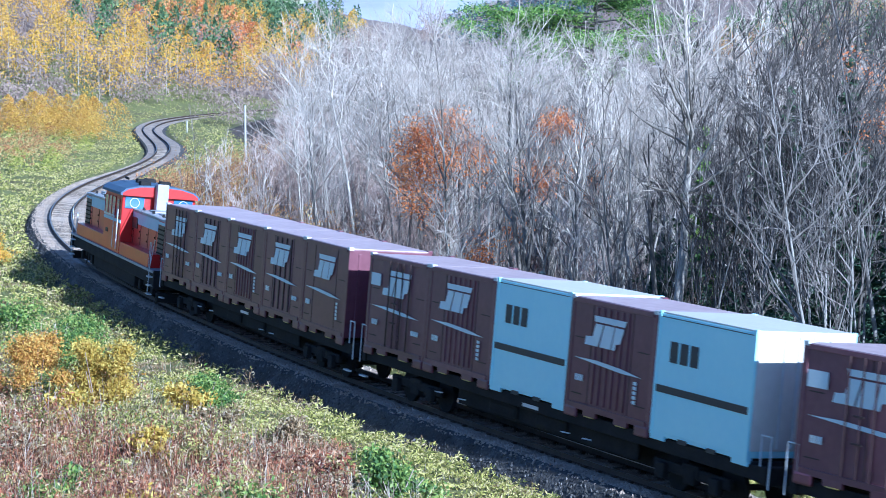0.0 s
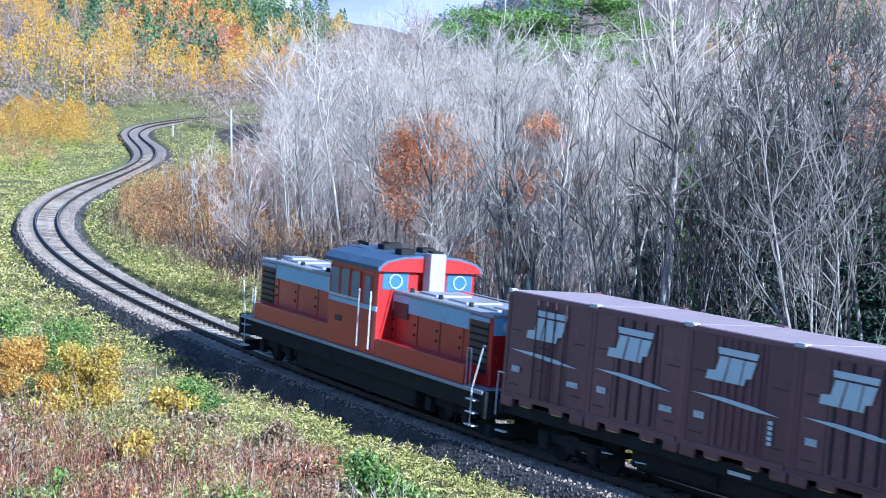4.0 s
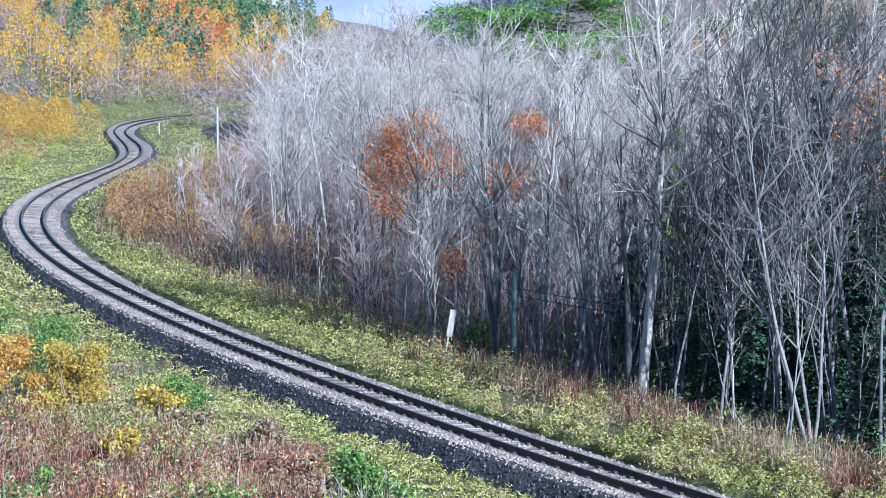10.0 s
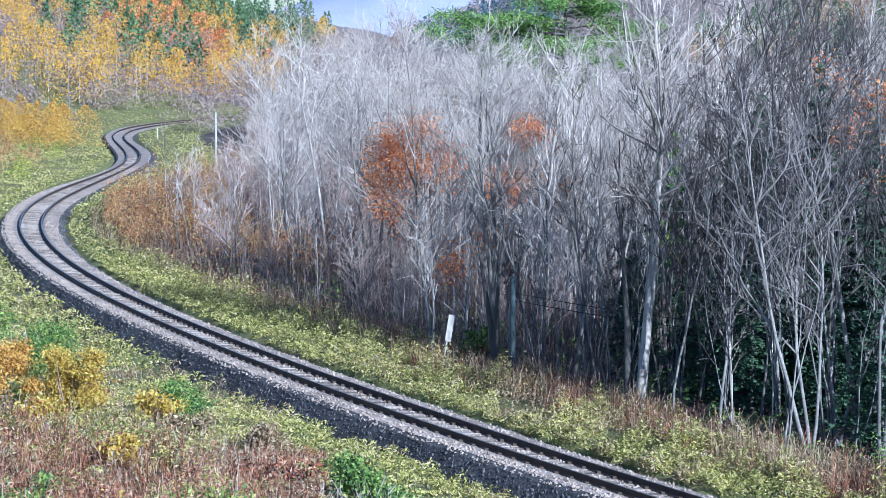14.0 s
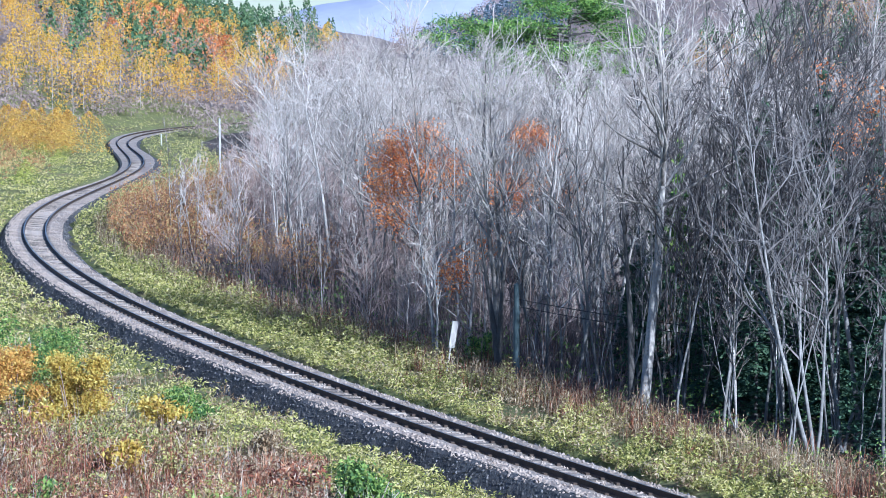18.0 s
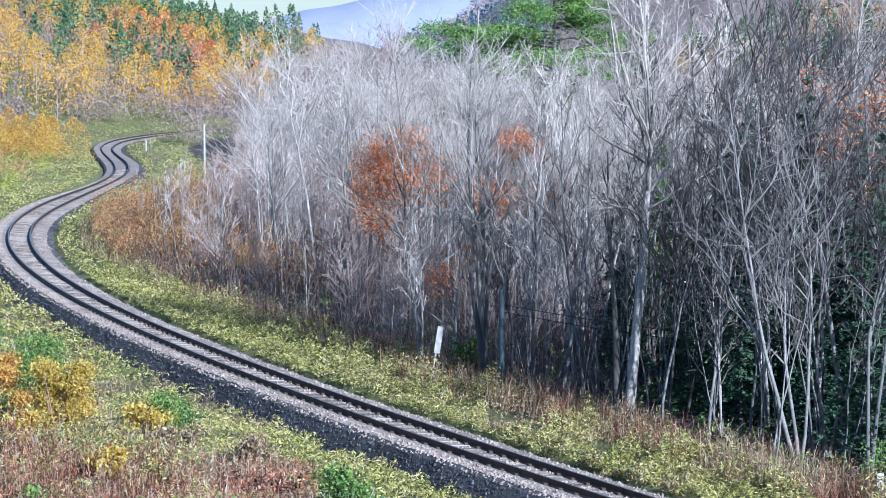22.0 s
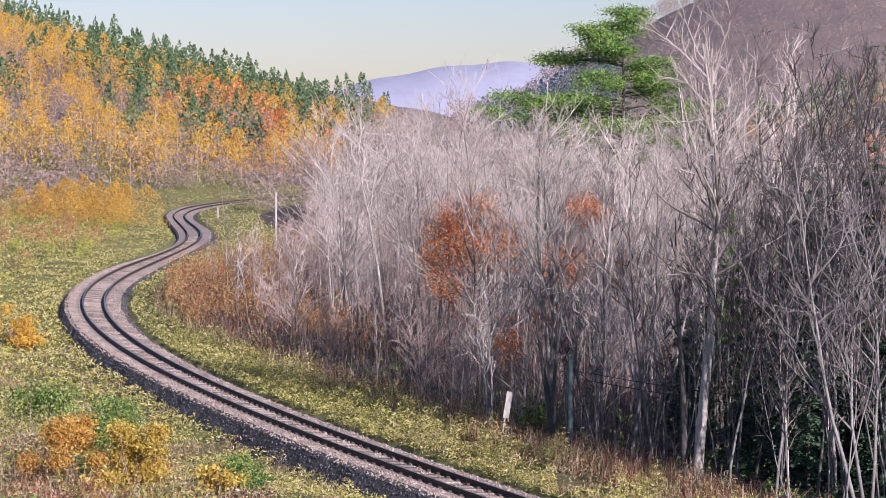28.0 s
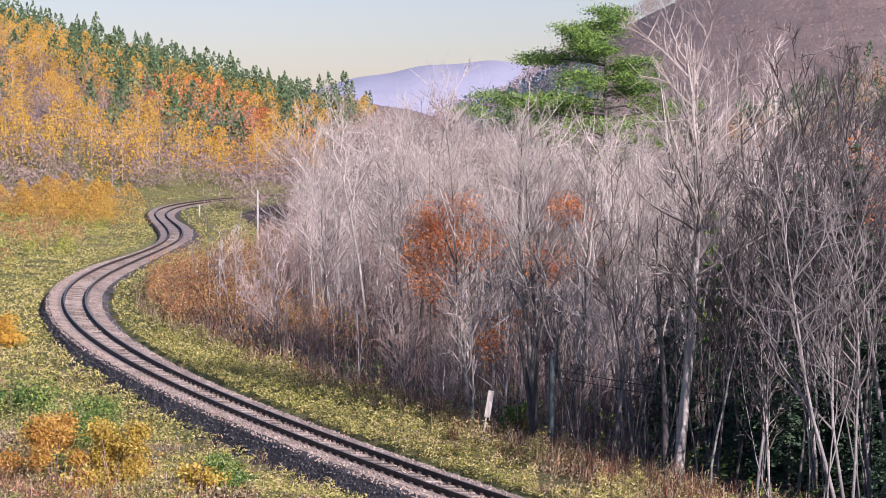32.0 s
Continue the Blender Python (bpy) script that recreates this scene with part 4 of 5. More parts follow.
def brown_container(style):
    """A maroon goods container, its middle at the origin: 0 doors with bars, 1 five ribs, 2 four dark grooves, 3 plain, 4 doors and a white panel."""
    root = tagged(new("freight_container"), ("maroon steel freight container with locking bars on its side doors", "maroon steel freight container with a ribbed middle panel",
                  "maroon steel freight container with grooved middle panel", "maroon steel freight container with smooth sides", "maroon steel freight container with side doors and a white panel")[style], "container", "containers on the wagons")
    h = L_ / 2
    body = part("body", cube(-h, h, -W_, W_, Z0 + 0.02, Z1 - 0.03, 0.025), M_MAROON, root)
    part("roof", cube(-h + 0.01, h - 0.01, -W_ + 0.012, W_ - 0.012, Z1 - 0.035, Z1, 0.012), M_CROOF, root, "maroon roof made pale for the sun on it")
    for sx in (-1, 1):
        for sy in (-1, 1):
            x, y = sx * (h - 0.06), sy * (W_ - 0.04)
            part("corner_post", cube(x - 0.07, x + 0.07, y - 0.055, y + 0.055, Z0, Z1 + 0.015, 0.012), M_MAROON, root)
            part("corner_casting", cube(x - 0.08, x + 0.08, y - 0.065, y + 0.065, Z1 - 0.06, Z1 + 0.03, 0.01), M_STEEL if sy > 0 else M_MAROON, root)
    for sy in (-1, 1):
        part("side_sill", cube(-h + 0.14, h - 0.14, sy * (W_ + 0.012) - 0.02, sy * (W_ + 0.012) + 0.02, Z0 - 0.0, Z0 + 0.13, 0.008), M_MAROON, root)
        part("top_rail", cube(-h + 0.14, h - 0.14, sy * (W_ + 0.01) - 0.02, sy * (W_ + 0.01) + 0.02, Z1 - 0.12, Z1 - 0.02, 0.008), M_MAROON, root)
        for x in (-0.62, 0.62):
            part("fork_pocket", cube(x - 0.26, x + 0.26, sy * (W_ + 0.004) - 0.03, sy * (W_ + 0.004) + 0.03, Z0 - 0.11, Z0 + 0.03, 0.008), M_MAROON, root)
            part("pocket_rim", cube(x - 0.17, x + 0.17, sy * (W_ + 0.012) - 0.03, sy * (W_ + 0.012) + 0.03, Z0 - 0.125, Z0 - 0.105, 0.0), M_YELLOWTAG, root, "scuffed yellow rim of a fork pocket")
        for x in (-h + 0.27, h - 0.27):
            part("foot", cube(x - 0.26, x + 0.26, sy * (W_ + 0.002) - 0.04, sy * (W_ + 0.002) + 0.04, Z0 - 0.2, Z0 + 0.04, 0.05), M_MAROON, root)
        if style in (0, 4):
            for x in (-0.72, -0.30, 0.05, 0.42):
                part("locking_bar", rod(np.array([(x, sy * (W_ + 0.045), Z0 + 0.12), (x, sy * (W_ + 0.045), Z1 - 0.1)]), 0.02), M_SEAM, body)
            part("door_seam", cube(-0.145, -0.115, sy * W_ - 0.012, sy * W_ + 0.012, Z0 + 0.12, Z1 - 0.1), M_SEAM, body)
            for z in (Z0 + 0.75, Z0 + 1.25):
                part("door_handle", cube(-0.05, 0.22, sy * (W_ + 0.05) - 0.015, sy * (W_ + 0.05) + 0.015, z, z + 0.04, 0.008), M_SEAM, body)
        elif style in (1, 2):
            n = 6 if style == 1 else 4
            for i in range(n):
                x = -0.62 + 1.24 * i / (n - 1)
                part("rib" if style == 1 else "groove", cube(x - 0.035, x + 0.035, sy * (W_ + 0.006) - 0.022, sy * (W_ + 0.006) + 0.022, Z0 + 0.18, Z1 - 0.16, 0.01), M_MAROON if style == 1 else M_SEAM, body)
            for x in (-0.8, 0.8):
                part("seam", cube(x - 0.01, x + 0.01, sy * W_ - 0.008, sy * W_ + 0.008, Z0 + 0.14, Z1 - 0.13), M_SEAM, body)
        else:
            for x in (-0.85, 0.85):
                part("seam", cube(x - 0.012, x + 0.012, sy * W_ - 0.008, sy * W_ + 0.008, Z0 + 0.14, Z1 - 0.13), M_SEAM, body)
        for x, z in ((-1.25, 2.75), (1.25, 2.78), (-1.25, 1.62), (1.25, 1.55)):
            part("hinge_strap", cube(x - 0.2, x + 0.2, sy * W_ - 0.01, sy * W_ + 0.01, z - 0.012, z + 0.012), M_SEAM, body)
    # markings; seen from the near side x runs to the left, so shapes are given mirrored
    y = W_ + 0.032
    lx = 0.1 if style in (1, 2) else -0.12
    ex = lx + 0.08
    bars = [[(ex + 0.52, 3.32), (ex - 0.74, 3.32), (ex - 0.70, 3.19), (ex + 0.49, 3.19)],
            [(ex + 0.44, 3.15), (ex + 0.14, 3.15), (ex + 0.30, 2.66), (ex + 0.84, 2.66), (ex + 0.80, 2.84), (ex + 0.54, 2.86)],
            [(ex + 0.10, 3.15), (ex - 0.30, 3.15), (ex - 0.20, 2.66), (ex + 0.24, 2.66)],
            [(ex - 0.34, 3.15), (ex - 0.68, 3.15), (ex - 0.56, 2.82), (ex - 0.40, 2.80), (ex - 0.36, 2.66), (ex - 0.24, 2.66)]]
    for c in bars:
        for m_ in (0, 1):
            bm = sheet(c, y)
            part("emblem", mirrored(bm) if m_ else bm, M_MARK, body, "pale block emblem")
    st = [(1.42, 2.34), (0.5, 2.36), (-0.5, 2.31), (-1.30, 2.22), (-0.5, 2.22), (0.5, 2.28)]
    part("stripe", sheet(st, y), M_MARK, body, "tapering pale stripe")
    part("stripe", mirrored(sheet(st, y)), M_MARK, body, "tapering pale stripe")
    for i in range(4):
        x = 1.30 - 0.085 * i
        part("code_bar", sheet([(x, 1.98), (x - 0.06, 1.98), (x - 0.06, 1.84), (x, 1.84)], y), M_MARK, body)
    if style in (1, 3):
        for i in range(5):
            z = 2.12 - 0.1 * i
            part("code_bar", sheet([(-1.0, z), (-1.13, z), (-1.13, z - 0.07), (-1.0, z - 0.07)], y), M_MARK, body)
    else:
        for i in range(5):
            x = -0.95 - 0.085 * i
            part("code_bar", sheet([(x, 1.92), (x - 0.06, 1.92), (x - 0.06, 1.80), (x, 1.80)], y), M_MARK, body)
    if style == 4:
        part("white_panel", sheet([(1.50, 3.18), (0.95, 3.18), (0.95, 2.86), (1.50, 2.86)], y), M_MARK, body)
    for z in (1.55, 1.78, 2.0, 2.22):
        part("end_bar", cube(-h - 0.014, -h + 0.01, 0.25, 0.36, z, z + 0.14), M_MARK, body)
    for i in range(5):
        yy = -0.9 + 0.45 * i
        part("end_rib", cube(-h - 0.02, -h + 0.01, yy - 0.04, yy + 0.04, Z0 + 0.15, Z1 - 0.15, 0.008), M_MAROON, body)
        part("end_rib", cube(h - 0.01, h + 0.02, yy - 0.04, yy + 0.04, Z0 + 0.15, Z1 - 0.15, 0.008), M_MAROON, body)
    return root


def pale_container():
    """A whitish container with a dark band, its middle at the origin; shade and sun painted in."""
    root = tagged(new("freight_container"), "whitish freight container with a dark waist band, coloured blue for shade and cream for sun", "container", "containers on the wagons")
    h = L_ / 2
    zb, zt = 1.06, 3.70
    body = part("body", cube(-h, h, -W_, W_, zb + 0.16, zt - 0.03, 0.03), M_SHADEWHITE, root)
    part("roof", cube(-h + 0.008, h - 0.008, -W_ + 0.01, W_ - 0.01, zt - 0.035, zt, 0.014), M_SUNWHITE, root, "roof in the sunlit cream of the whitish paint")
    part("end_panel", cube(-h - 0.02, -h + 0.02, -W_ + 0.04, W_ - 0.04, zb + 0.3, zt - 0.05, 0.01), M_SUNWHITE, root, "end wall in the sunlit cream of the whitish paint")
    for sy in (-1, 1):
        part("band", cube(-h + 0.005, h - 0.005, sy * W_ - 0.008, sy * W_ + 0.012, 2.05, 2.20), M_DARKMARK, body, "dark band")
        for x in (-h + 0.26, h - 0.26):
            part("foot", cube(x - 0.26, x + 0.26, sy * (W_ - 0.06) - 0.06, sy * (W_ - 0.06) + 0.06, zb, zb + 0.22, 0.02), M_SHADEWHITE, root)
        part("side_sill", cube(-h + 0.5, h - 0.5, sy * (W_ - 0.04) - 0.03, sy * (W_ - 0.04) + 0.03, zb + 0.1, zb + 0.2, 0.01), M_SHADEWHITE, root)
        for x in (-0.5, 0.5):
            part("fork_pocket", cube(x - 0.15, x + 0.15, sy * W_ - 0.03, sy * W_ + 0.015, zb + 0.05, zb + 0.14, 0.006), M_DARKMARK, root)
        for x in (-h + 0.05, h - 0.05):
            part("corner_post", cube(x - 0.05, x + 0.05, sy * (W_ - 0.03) - 0.045, sy * (W_ - 0.03) + 0.045, zb + 0.1, zt + 0.012, 0.012), M_SHADEWHITE, root)
        part("top_seam", cube(-h + 0.1, h - 0.1, sy * W_ - 0.006, sy * W_ + 0.008, zt - 0.11, zt - 0.095), M_DARKMARK, body)
    y = W_ + 0.006
    for i in range(3):      # three letter-sized dark blocks of the operator's mark
        x = 1.18 - 0.36 * i
        c = [(x, 3.13), (x - 0.27, 3.13), (x - 0.27, 2.70), (x, 2.70)]
        part("mark_block", sheet(c, y), M_DARKMARK, body)
        part("mark_block", mirrored(sheet(c, y)), M_DARKMARK, body)
    for yy in (-0.55, -0.15, 0.2, 0.55):
        part("locking_bar", rod(np.array([(-h - 0.04, yy, zb + 0.35), (-h - 0.04, yy, zt - 0.1)]), 0.018), M_STEEL, root)
    return root


def bogie(x, parent, wheels=(-0.95, 0.95), r=0.43):
    b = part("bogie", cube(x - 1.35, x + 1.35, 0.86, 0.98, 0.42, 0.66, 0.05), M_BLACK, parent)
    part("side_frame", cube(x - 1.35, x + 1.35, -0.98, -0.86, 0.42, 0.66, 0.05), M_BLACK, b)
    part("bolster", cube(x - 0.3, x + 0.3, -1.0, 1.0, 0.45, 0.72, 0.04), M_BLACK, b)
    for w in wheels:
        for y in (-0.54, 0.54):
            part("wheel", disc(x + w, y, r, r, 0.12), M_BLACK, b)
        part("axle", rod(np.array([(x + w, -0.9, r), (x + w, 0.9, r)]), 0.07), M_BLACK, b)
        for y in (-1.02, 1.02):
            part("axle_box", cube(x + w - 0.16, x + w + 0.16, y - 0.08, y + 0.08, r - 0.16, r + 0.18, 0.04), M_BLACK, b)
    for y in (-0.92, 0.92):
        part("spring", cube(x - 0.2, x + 0.2, y - 0.1, y + 0.1, 0.3, 0.62, 0.05), M_BLACK, b)
    return b


def wagon():
    """A flat container wagon, its middle at the origin."""
    root = tagged(new("container_wagon"), "black steel container flat wagon with two bogies", "railway wagon", "wagons of the train")
    a, b = -8.85, 8.85
    for y in (-1.12, 1.12):
        part("side_sill", cube(a, b, y - 0.07, y + 0.03, 0.84, 1.12, 0.02), M_BLACK, root)
        part("queen_post_truss", cube(-4.0, 4.0, y * 0.75 - 0.04, y * 0.75 + 0.04, 0.42, 0.9, 0.03), M_BLACK, root)
    part("centre_sill", cube(a, b, -0.35, 0.35, 0.62, 1.12, 0.03), M_BLACK, root)
    part("fish_belly_beam", cube(-4.6, 4.6, -0.3, 0.3, 0.22, 0.64, 0.05), M_BLACK, root)
    for i in range(10):
        x = a + 0.6 + i * (b - a - 1.2) / 9
        part("cross_member", cube(x - 0.09, x + 0.09, -1.12, 1.12, 0.95, 1.17, 0.01), M_BLACK, root)
    for x in (a + 0.1, b - 0.1):
        part("end_beam", cube(x - 0.1, x + 0.1, -1.2, 1.2, 0.8, 1.15, 0.03), M_BLACK, root)
    for s in (-1, 1):
        part("coupler", cube(s * 9.1 - 0.3, s * 9.1 + 0.3, -0.15, 0.15, 0.72, 1.0, 0.05), M_BLACK, root)
        for y in (-1.2, 1.2):
            x = s * 8.95
            part("end_handrail", rod(np.array([(x, y, 0.75), (x, y, 1.75), (x - s * 0.3, y, 1.75), (x - s * 0.3, y, 1.15)]), 0.018), M_STEEL, root, "pale end handrail")
            part("step", cube(x - s * 0.3 - 0.18, x - s * 0.3 + 0.18, y - 0.05, y + 0.05, 0.4, 0.44), M_STEEL, root)
    bogie(-6.1, root)
    bogie(6.1, root)
    part("brake_cylinder", cube(-1.2, 0.2, 0.45, 0.95, 0.45, 0.85, 0.1), M_BLACK, root)
    part("air_tank", cube(1.0, 2.4, 0.5, 0.95, 0.45, 0.82, 0.12), M_BLACK, root)
    for x in (-2.6, -1.7, 3.1, 4.3):
        part("release_handle", rod(np.array([(x, 1.16, 0.62), (x + 0.35, 1.17, 0.60)]), 0.016), M_STEEL, root)
    part("plate", sheet([(0.4, 0.98), (-0.3, 0.98), (-0.3, 0.9), (0.4, 0.9)], 1.172), M_STEEL, root)
    return root


def locomotive():
    """A red centre-cab diesel shunting engine, its middle at the origin, x away along the line."""
    root = tagged(new("diesel_locomotive"), "red centre-cab diesel locomotive with white stripe and black running gear", "locomotive")
    o = -8.85

    def c(x0, x1, y0, y1, z0, z1, bv=0.02):
        return cube(x0 + o, x1 + o, y0, y1, z0, z1, bv)

    part("underframe", c(0.95, 16.35, -1.30, 1.30, 0.72, 1.16, 0.04), M_BLACK, root)
    part("deck_edge", c(0.9, 16.4, -1.42, 1.42, 1.16, 1.25, 0.015), M_GREYROOF, root, "grey deck edge")
    for x, s in ((0.85, -1), (16.45, 1)):
        part("buffer_beam", c(x - 0.09, x + 0.09, -1.4, 1.4, 0.62, 1.26, 0.03), M_BLACK, root)
        part("coupler", c(x + s * 0.35 - 0.3, x + s * 0.35 + 0.3, -0.16, 0.16, 0.72, 1.02, 0.05), M_BLACK, root)
        part("snowplough", c(x - 0.12, x + 0.12, -1.25, 1.25, 0.18, 0.5, 0.04), M_BLACK, root)
    part("fuel_tank", c(4.9, 12.6, -1.15, 1.15, 0.24, 0.78, 0.08), M_BLACK, root)
    for x0, x1 in ((2.0, 7.0), (10.1, 15.6)):
        for s in (-1, 1):
            part("side_locker", c(x0, x1, s * 1.14 - 0.22, s * 1.14 + 0.22, 1.25, 1.72, 0.02), M_RED, root, "red running-board locker")
    for x0, x1, end in ((1.5, 7.0, -1), (10.1, 16.2, 1)):
        hood = part("hood", c(x0, x1, -0.93, 0.93, 1.25, 2.92, 0.05), M_RED, root)
        part("hood_top", c(x0 - 0.02, x1 + 0.02, -0.95, 0.95, 2.88, 2.97, 0.03), M_GREYROOF, hood, "grey hood top")
        g0, g1 = (x0 + 0.18, x0 + 1.12) if end < 0 else (x1 - 1.12, x1 - 0.18)
        s0, s1 = (g1 + 0.08, x1 - 0.02) if end < 0 else (x0 + 0.02, g0 - 0.08)
        for s in (-1, 1):
            y0, y1 = sorted((s * 0.92, s * 0.945))
            part("white_stripe", c(s0, s1, y0, y1, 2.48, 2.88, 0.0), M_SHADESTRIPE, hood, "pale stripe along the hood")
            part("radiator_grille", c(g0, g1, y0, y1 if s > 0 else y1, 1.5, 2.74, 0.0), M_GRILLE, hood, "dark radiator grille")
            for k in range(7):
                z = 1.58 + 0.165 * k
                part("louvre", c(g0 + 0.03, g1 - 0.03, s * 0.952 - 0.012, s * 0.952 + 0.012, z, z + 0.05, 0.0), M_BLACK, hood)
            part("grille_frame", c(g0 - 0.05, g1 + 0.05, s * 0.955 - 0.012, s * 0.955 + 0.012, 2.76, 2.86, 0.005), M_SHADESTRIPE, hood)
            for k in range(4):
                x = s0 + 0.25 + k * (s1 - s0 - 0.5) / 3
                part("door_seam", c(x - 0.012, x + 0.012, s * 0.935 - 0.008, s * 0.935 + 0.008, 1.74, 2.48, 0.0), M_SEAM, hood)
                for z in (1.95, 2.2):
                    part("latch", c(x + 0.15, x + 0.20, s * 0.94 - 0.015, s * 0.94 + 0.015, z, z + 0.06, 0.0), M_BLACK, hood)
            part("vent_panel", c((x1 - 0.95) if end < 0 else x0 + 0.1, (x1 - 0.1) if end < 0 else x0 + 0.95, s * 0.95 - 0.012, s * 0.95 + 0.012, 2.3, 2.7, 0.0), M_GRILLE, hood)
            part("handrail", rod(np.array([(s0 + o, s * 1.0, 3.0), (s1 + o, s * 1.0, 3.0)]), 0.015), M_STEEL, hood)
        xe = x0 if end < 0 else x1
        part("end_stripe", c(xe - 0.02, xe + 0.02, -0.9, 0.9, 2.48, 2.88, 0.0), M_SHADESTRIPE, hood)
        for y in (-0.55, 0.55):
            part("headlight", disc(xe + end * 0.05 + o, y, 2.68, 0.13, 0.1, "X"), M_STEEL, hood)
        for y in (-0.75, 0.75):
            part("tail_lamp", disc(xe + end * 0.03 + o, y, 1.95, 0.07, 0.06, "X"), M_RED, hood)
        for k in range(3):
            x = x0 + (x1 - x0) * (0.2 + 0.3 * k)
            part("roof_hatch", c(x - 0.5, x + 0.5, -0.5, 0.5, 2.96, 3.02, 0.02), M_GREYROOF, hood)
            part("lifting_eye", c(x + 0.55, x + 0.65, 0.6, 0.7, 2.96, 3.08, 0.02), M_BLACK, hood)
        part("roof_cover", c(xe - end * 0.65 - 0.4, xe - end * 0.65 + 0.4, -0.4, 0.4, 2.96, 3.07, 0.04), M_GREYROOF, hood)
    # cab
    cab = part("cab", c(7.0, 10.1, -1.38, 1.38, 1.25, 3.5, 0.04), M_RED, root)
    bm = bmesh.new()
    arc = [(1.50, 3.46), (1.50, 3.56), (1.30, 3.72), (0.8, 3.85), (0.0, 3.90), (-0.8, 3.85), (-1.30, 3.72), (-1.50, 3.56), (-1.50, 3.46)]
    ends = [[bm.verts.new((x + o, y, z)) for y, z in arc] for x in (6.80, 10.3)]
    for i in range(len(arc)):
        j = (i + 1) % len(arc)
        bm.faces.new((ends[0][i], ends[0][j], ends[1][j], ends[1][i]))
    bm.faces.new(ends[0])
    bm.faces.new(ends[1])
    bmesh.ops.recalc_face_normals(bm, faces=bm.faces[:])
    part("cab_roof", bm, M_SKYROOF, root, "curved grey cab roof with sky blue mixed into its colour")
    for x, e in ((6.80, -1), (10.3, 1)):
        bm = bmesh.new()
        outer = [(y * 0.95, 3.46 + (z - 3.46) * 0.86) for y, z in arc]
        a_ = [bm.verts.new((x + e * 0.012 + o, y, z)) for y, z in outer]
        b_ = [bm.verts.new((x - e * 0.03 + o, y, z)) for y, z in outer]
        bm.faces.new(a_)
        for i in range(len(outer)):
            j = (i + 1) % len(outer)
            bm.faces.new((a_[i], a_[j], b_[j], b_[i]))
        bmesh.ops.recalc_face_normals(bm, faces=bm.faces[:])
        part("end_gable", bm, M_RED, cab)
    for s in (-1, 1):
        y0, y1 = sorted((s * 1.375, s * 1.40))
        for x0, x1 in ((9.42, 10.0), (8.78, 9.34), (8.1, 8.68)):
            part("side_window", c(x0, x1, y0, y1, 2.62, 3.30, 0.0), M_GLASS, cab)
            for xx in (x0, x1):
                part("window_frame", c(xx - 0.025, xx + 0.025, s * 1.395 - 0.015, s * 1.395 + 0.015, 2.58, 3.34, 0.0), M_RED, cab)
            part("window_sill", c(x0 - 0.03, x1 + 0.03, s * 1.40 - 0.02, s * 1.40 + 0.02, 2.55, 2.62, 0.0), M_STEEL, cab)
        part("waist_stripe", c(7.02, 10.08, y0, y1, 2.40, 2.52, 0.0), M_SHADESTRIPE, cab, "pale waist stripe")
        part("cab_door", c(7.32, 7.86, s * 1.375 - 0.02, s * 1.375 + 0.02, 1.32, 3.36, 0.02), M_RED, cab)
        part("door_window", c(7.42, 7.76, s * 1.40 - 0.01, s * 1.40 + 0.01, 2.55, 3.25, 0.0), M_GLASS, cab)
        for x in (7.24, 7.95):
            part("grab_rail", rod(np.array([(x + o, s * 1.46, 1.4), (x + o, s * 1.46, 2.9)]), 0.018), M_STEEL, cab, "pale grab rail")
        part("plate", c(9.2, 9.6, s * 1.38 - 0.02, s * 1.38 + 0.02, 1.9, 2.05, 0.0), M_SEAM, cab)
    for x, e in ((7.0, -1), (10.1, 1)):
        for y in (-0.92, 0.92):
            part("end_window", c(x + e * 0.012 - 0.02, x + e * 0.012 + 0.02, y - 0.36, y + 0.36, 2.98, 3.42, 0.0), M_GLASS, cab)
            part("clear_view_ring", disc(x + e * 0.05 + o, y, 3.2, 0.185, 0.03, "X", 20, 0.165), M_STEEL, cab, "white clear-view ring")
    part("exhaust_chimney", c(6.4, 6.82, -0.22, 0.22, 2.95, 3.98, 0.05), M_STACK, root, "pale grey exhaust stack beside the cab")
    part("stack_cap", c(6.46, 6.76, -0.16, 0.16, 3.97, 4.03, 0.01), M_BLACK, root)
    for x, y in ((7.4, 0.5), (8.0, -0.4), (8.9, 0.3), (9.7, -0.2)):
        part("roof_vent", c(x - 0.22, x + 0.22, y - 0.2, y + 0.2, 3.78, 4.02, 0.05), M_BLACK, root)
    part("horn", rod(np.array([(9.2 + o, 0.75, 3.98), (9.7 + o, 0.75, 4.0)]), 0.05), M_BLACK, root)
    part("aerial", rod(np.array([(8.5 + o, -0.3, 3.85), (8.5 + o, -0.3, 4.3)]), 0.012), M_BLACK, root)
    # rails and steps at both ends
    for x, e in ((1.25, -1), (16.1, 1)):
        for s in (-1, 1):
            part("handrail", rod(np.array([(x - e * 0.62 + o, s * 1.36, 1.25), (x - e * 0.62 + o, s * 1.36, 2.15), (x - e * 0.42 + o, s * 1.36, 2.15), (x - e * 0.42 + o, s * 1.36, 1.25)]), 0.013), M_STEEL, root, "pale handrail loop")
            part("corner_rail", rod(np.array([(x + e * 0.35 + o, s * 1.40, 2.3), (x + e * 0.25 + o, s * 1.40, 2.3), (x - e * 0.12 + o, s * 1.44, 1.25), (x - e * 0.14 + o, s * 1.44, 0.35)]), 0.014), M_STEEL, root, "pale corner rail")
            for z in (0.38, 0.68, 0.98):
                part("step", c(x - e * 0.14 - 0.2, x - e * 0.14 + 0.2, s * 1.40 - 0.08, s * 1.40 + 0.08, z, z + 0.035, 0.0), M_STEEL, root)
    bogie(3.3 + o, root, (-1.0, 1.0))
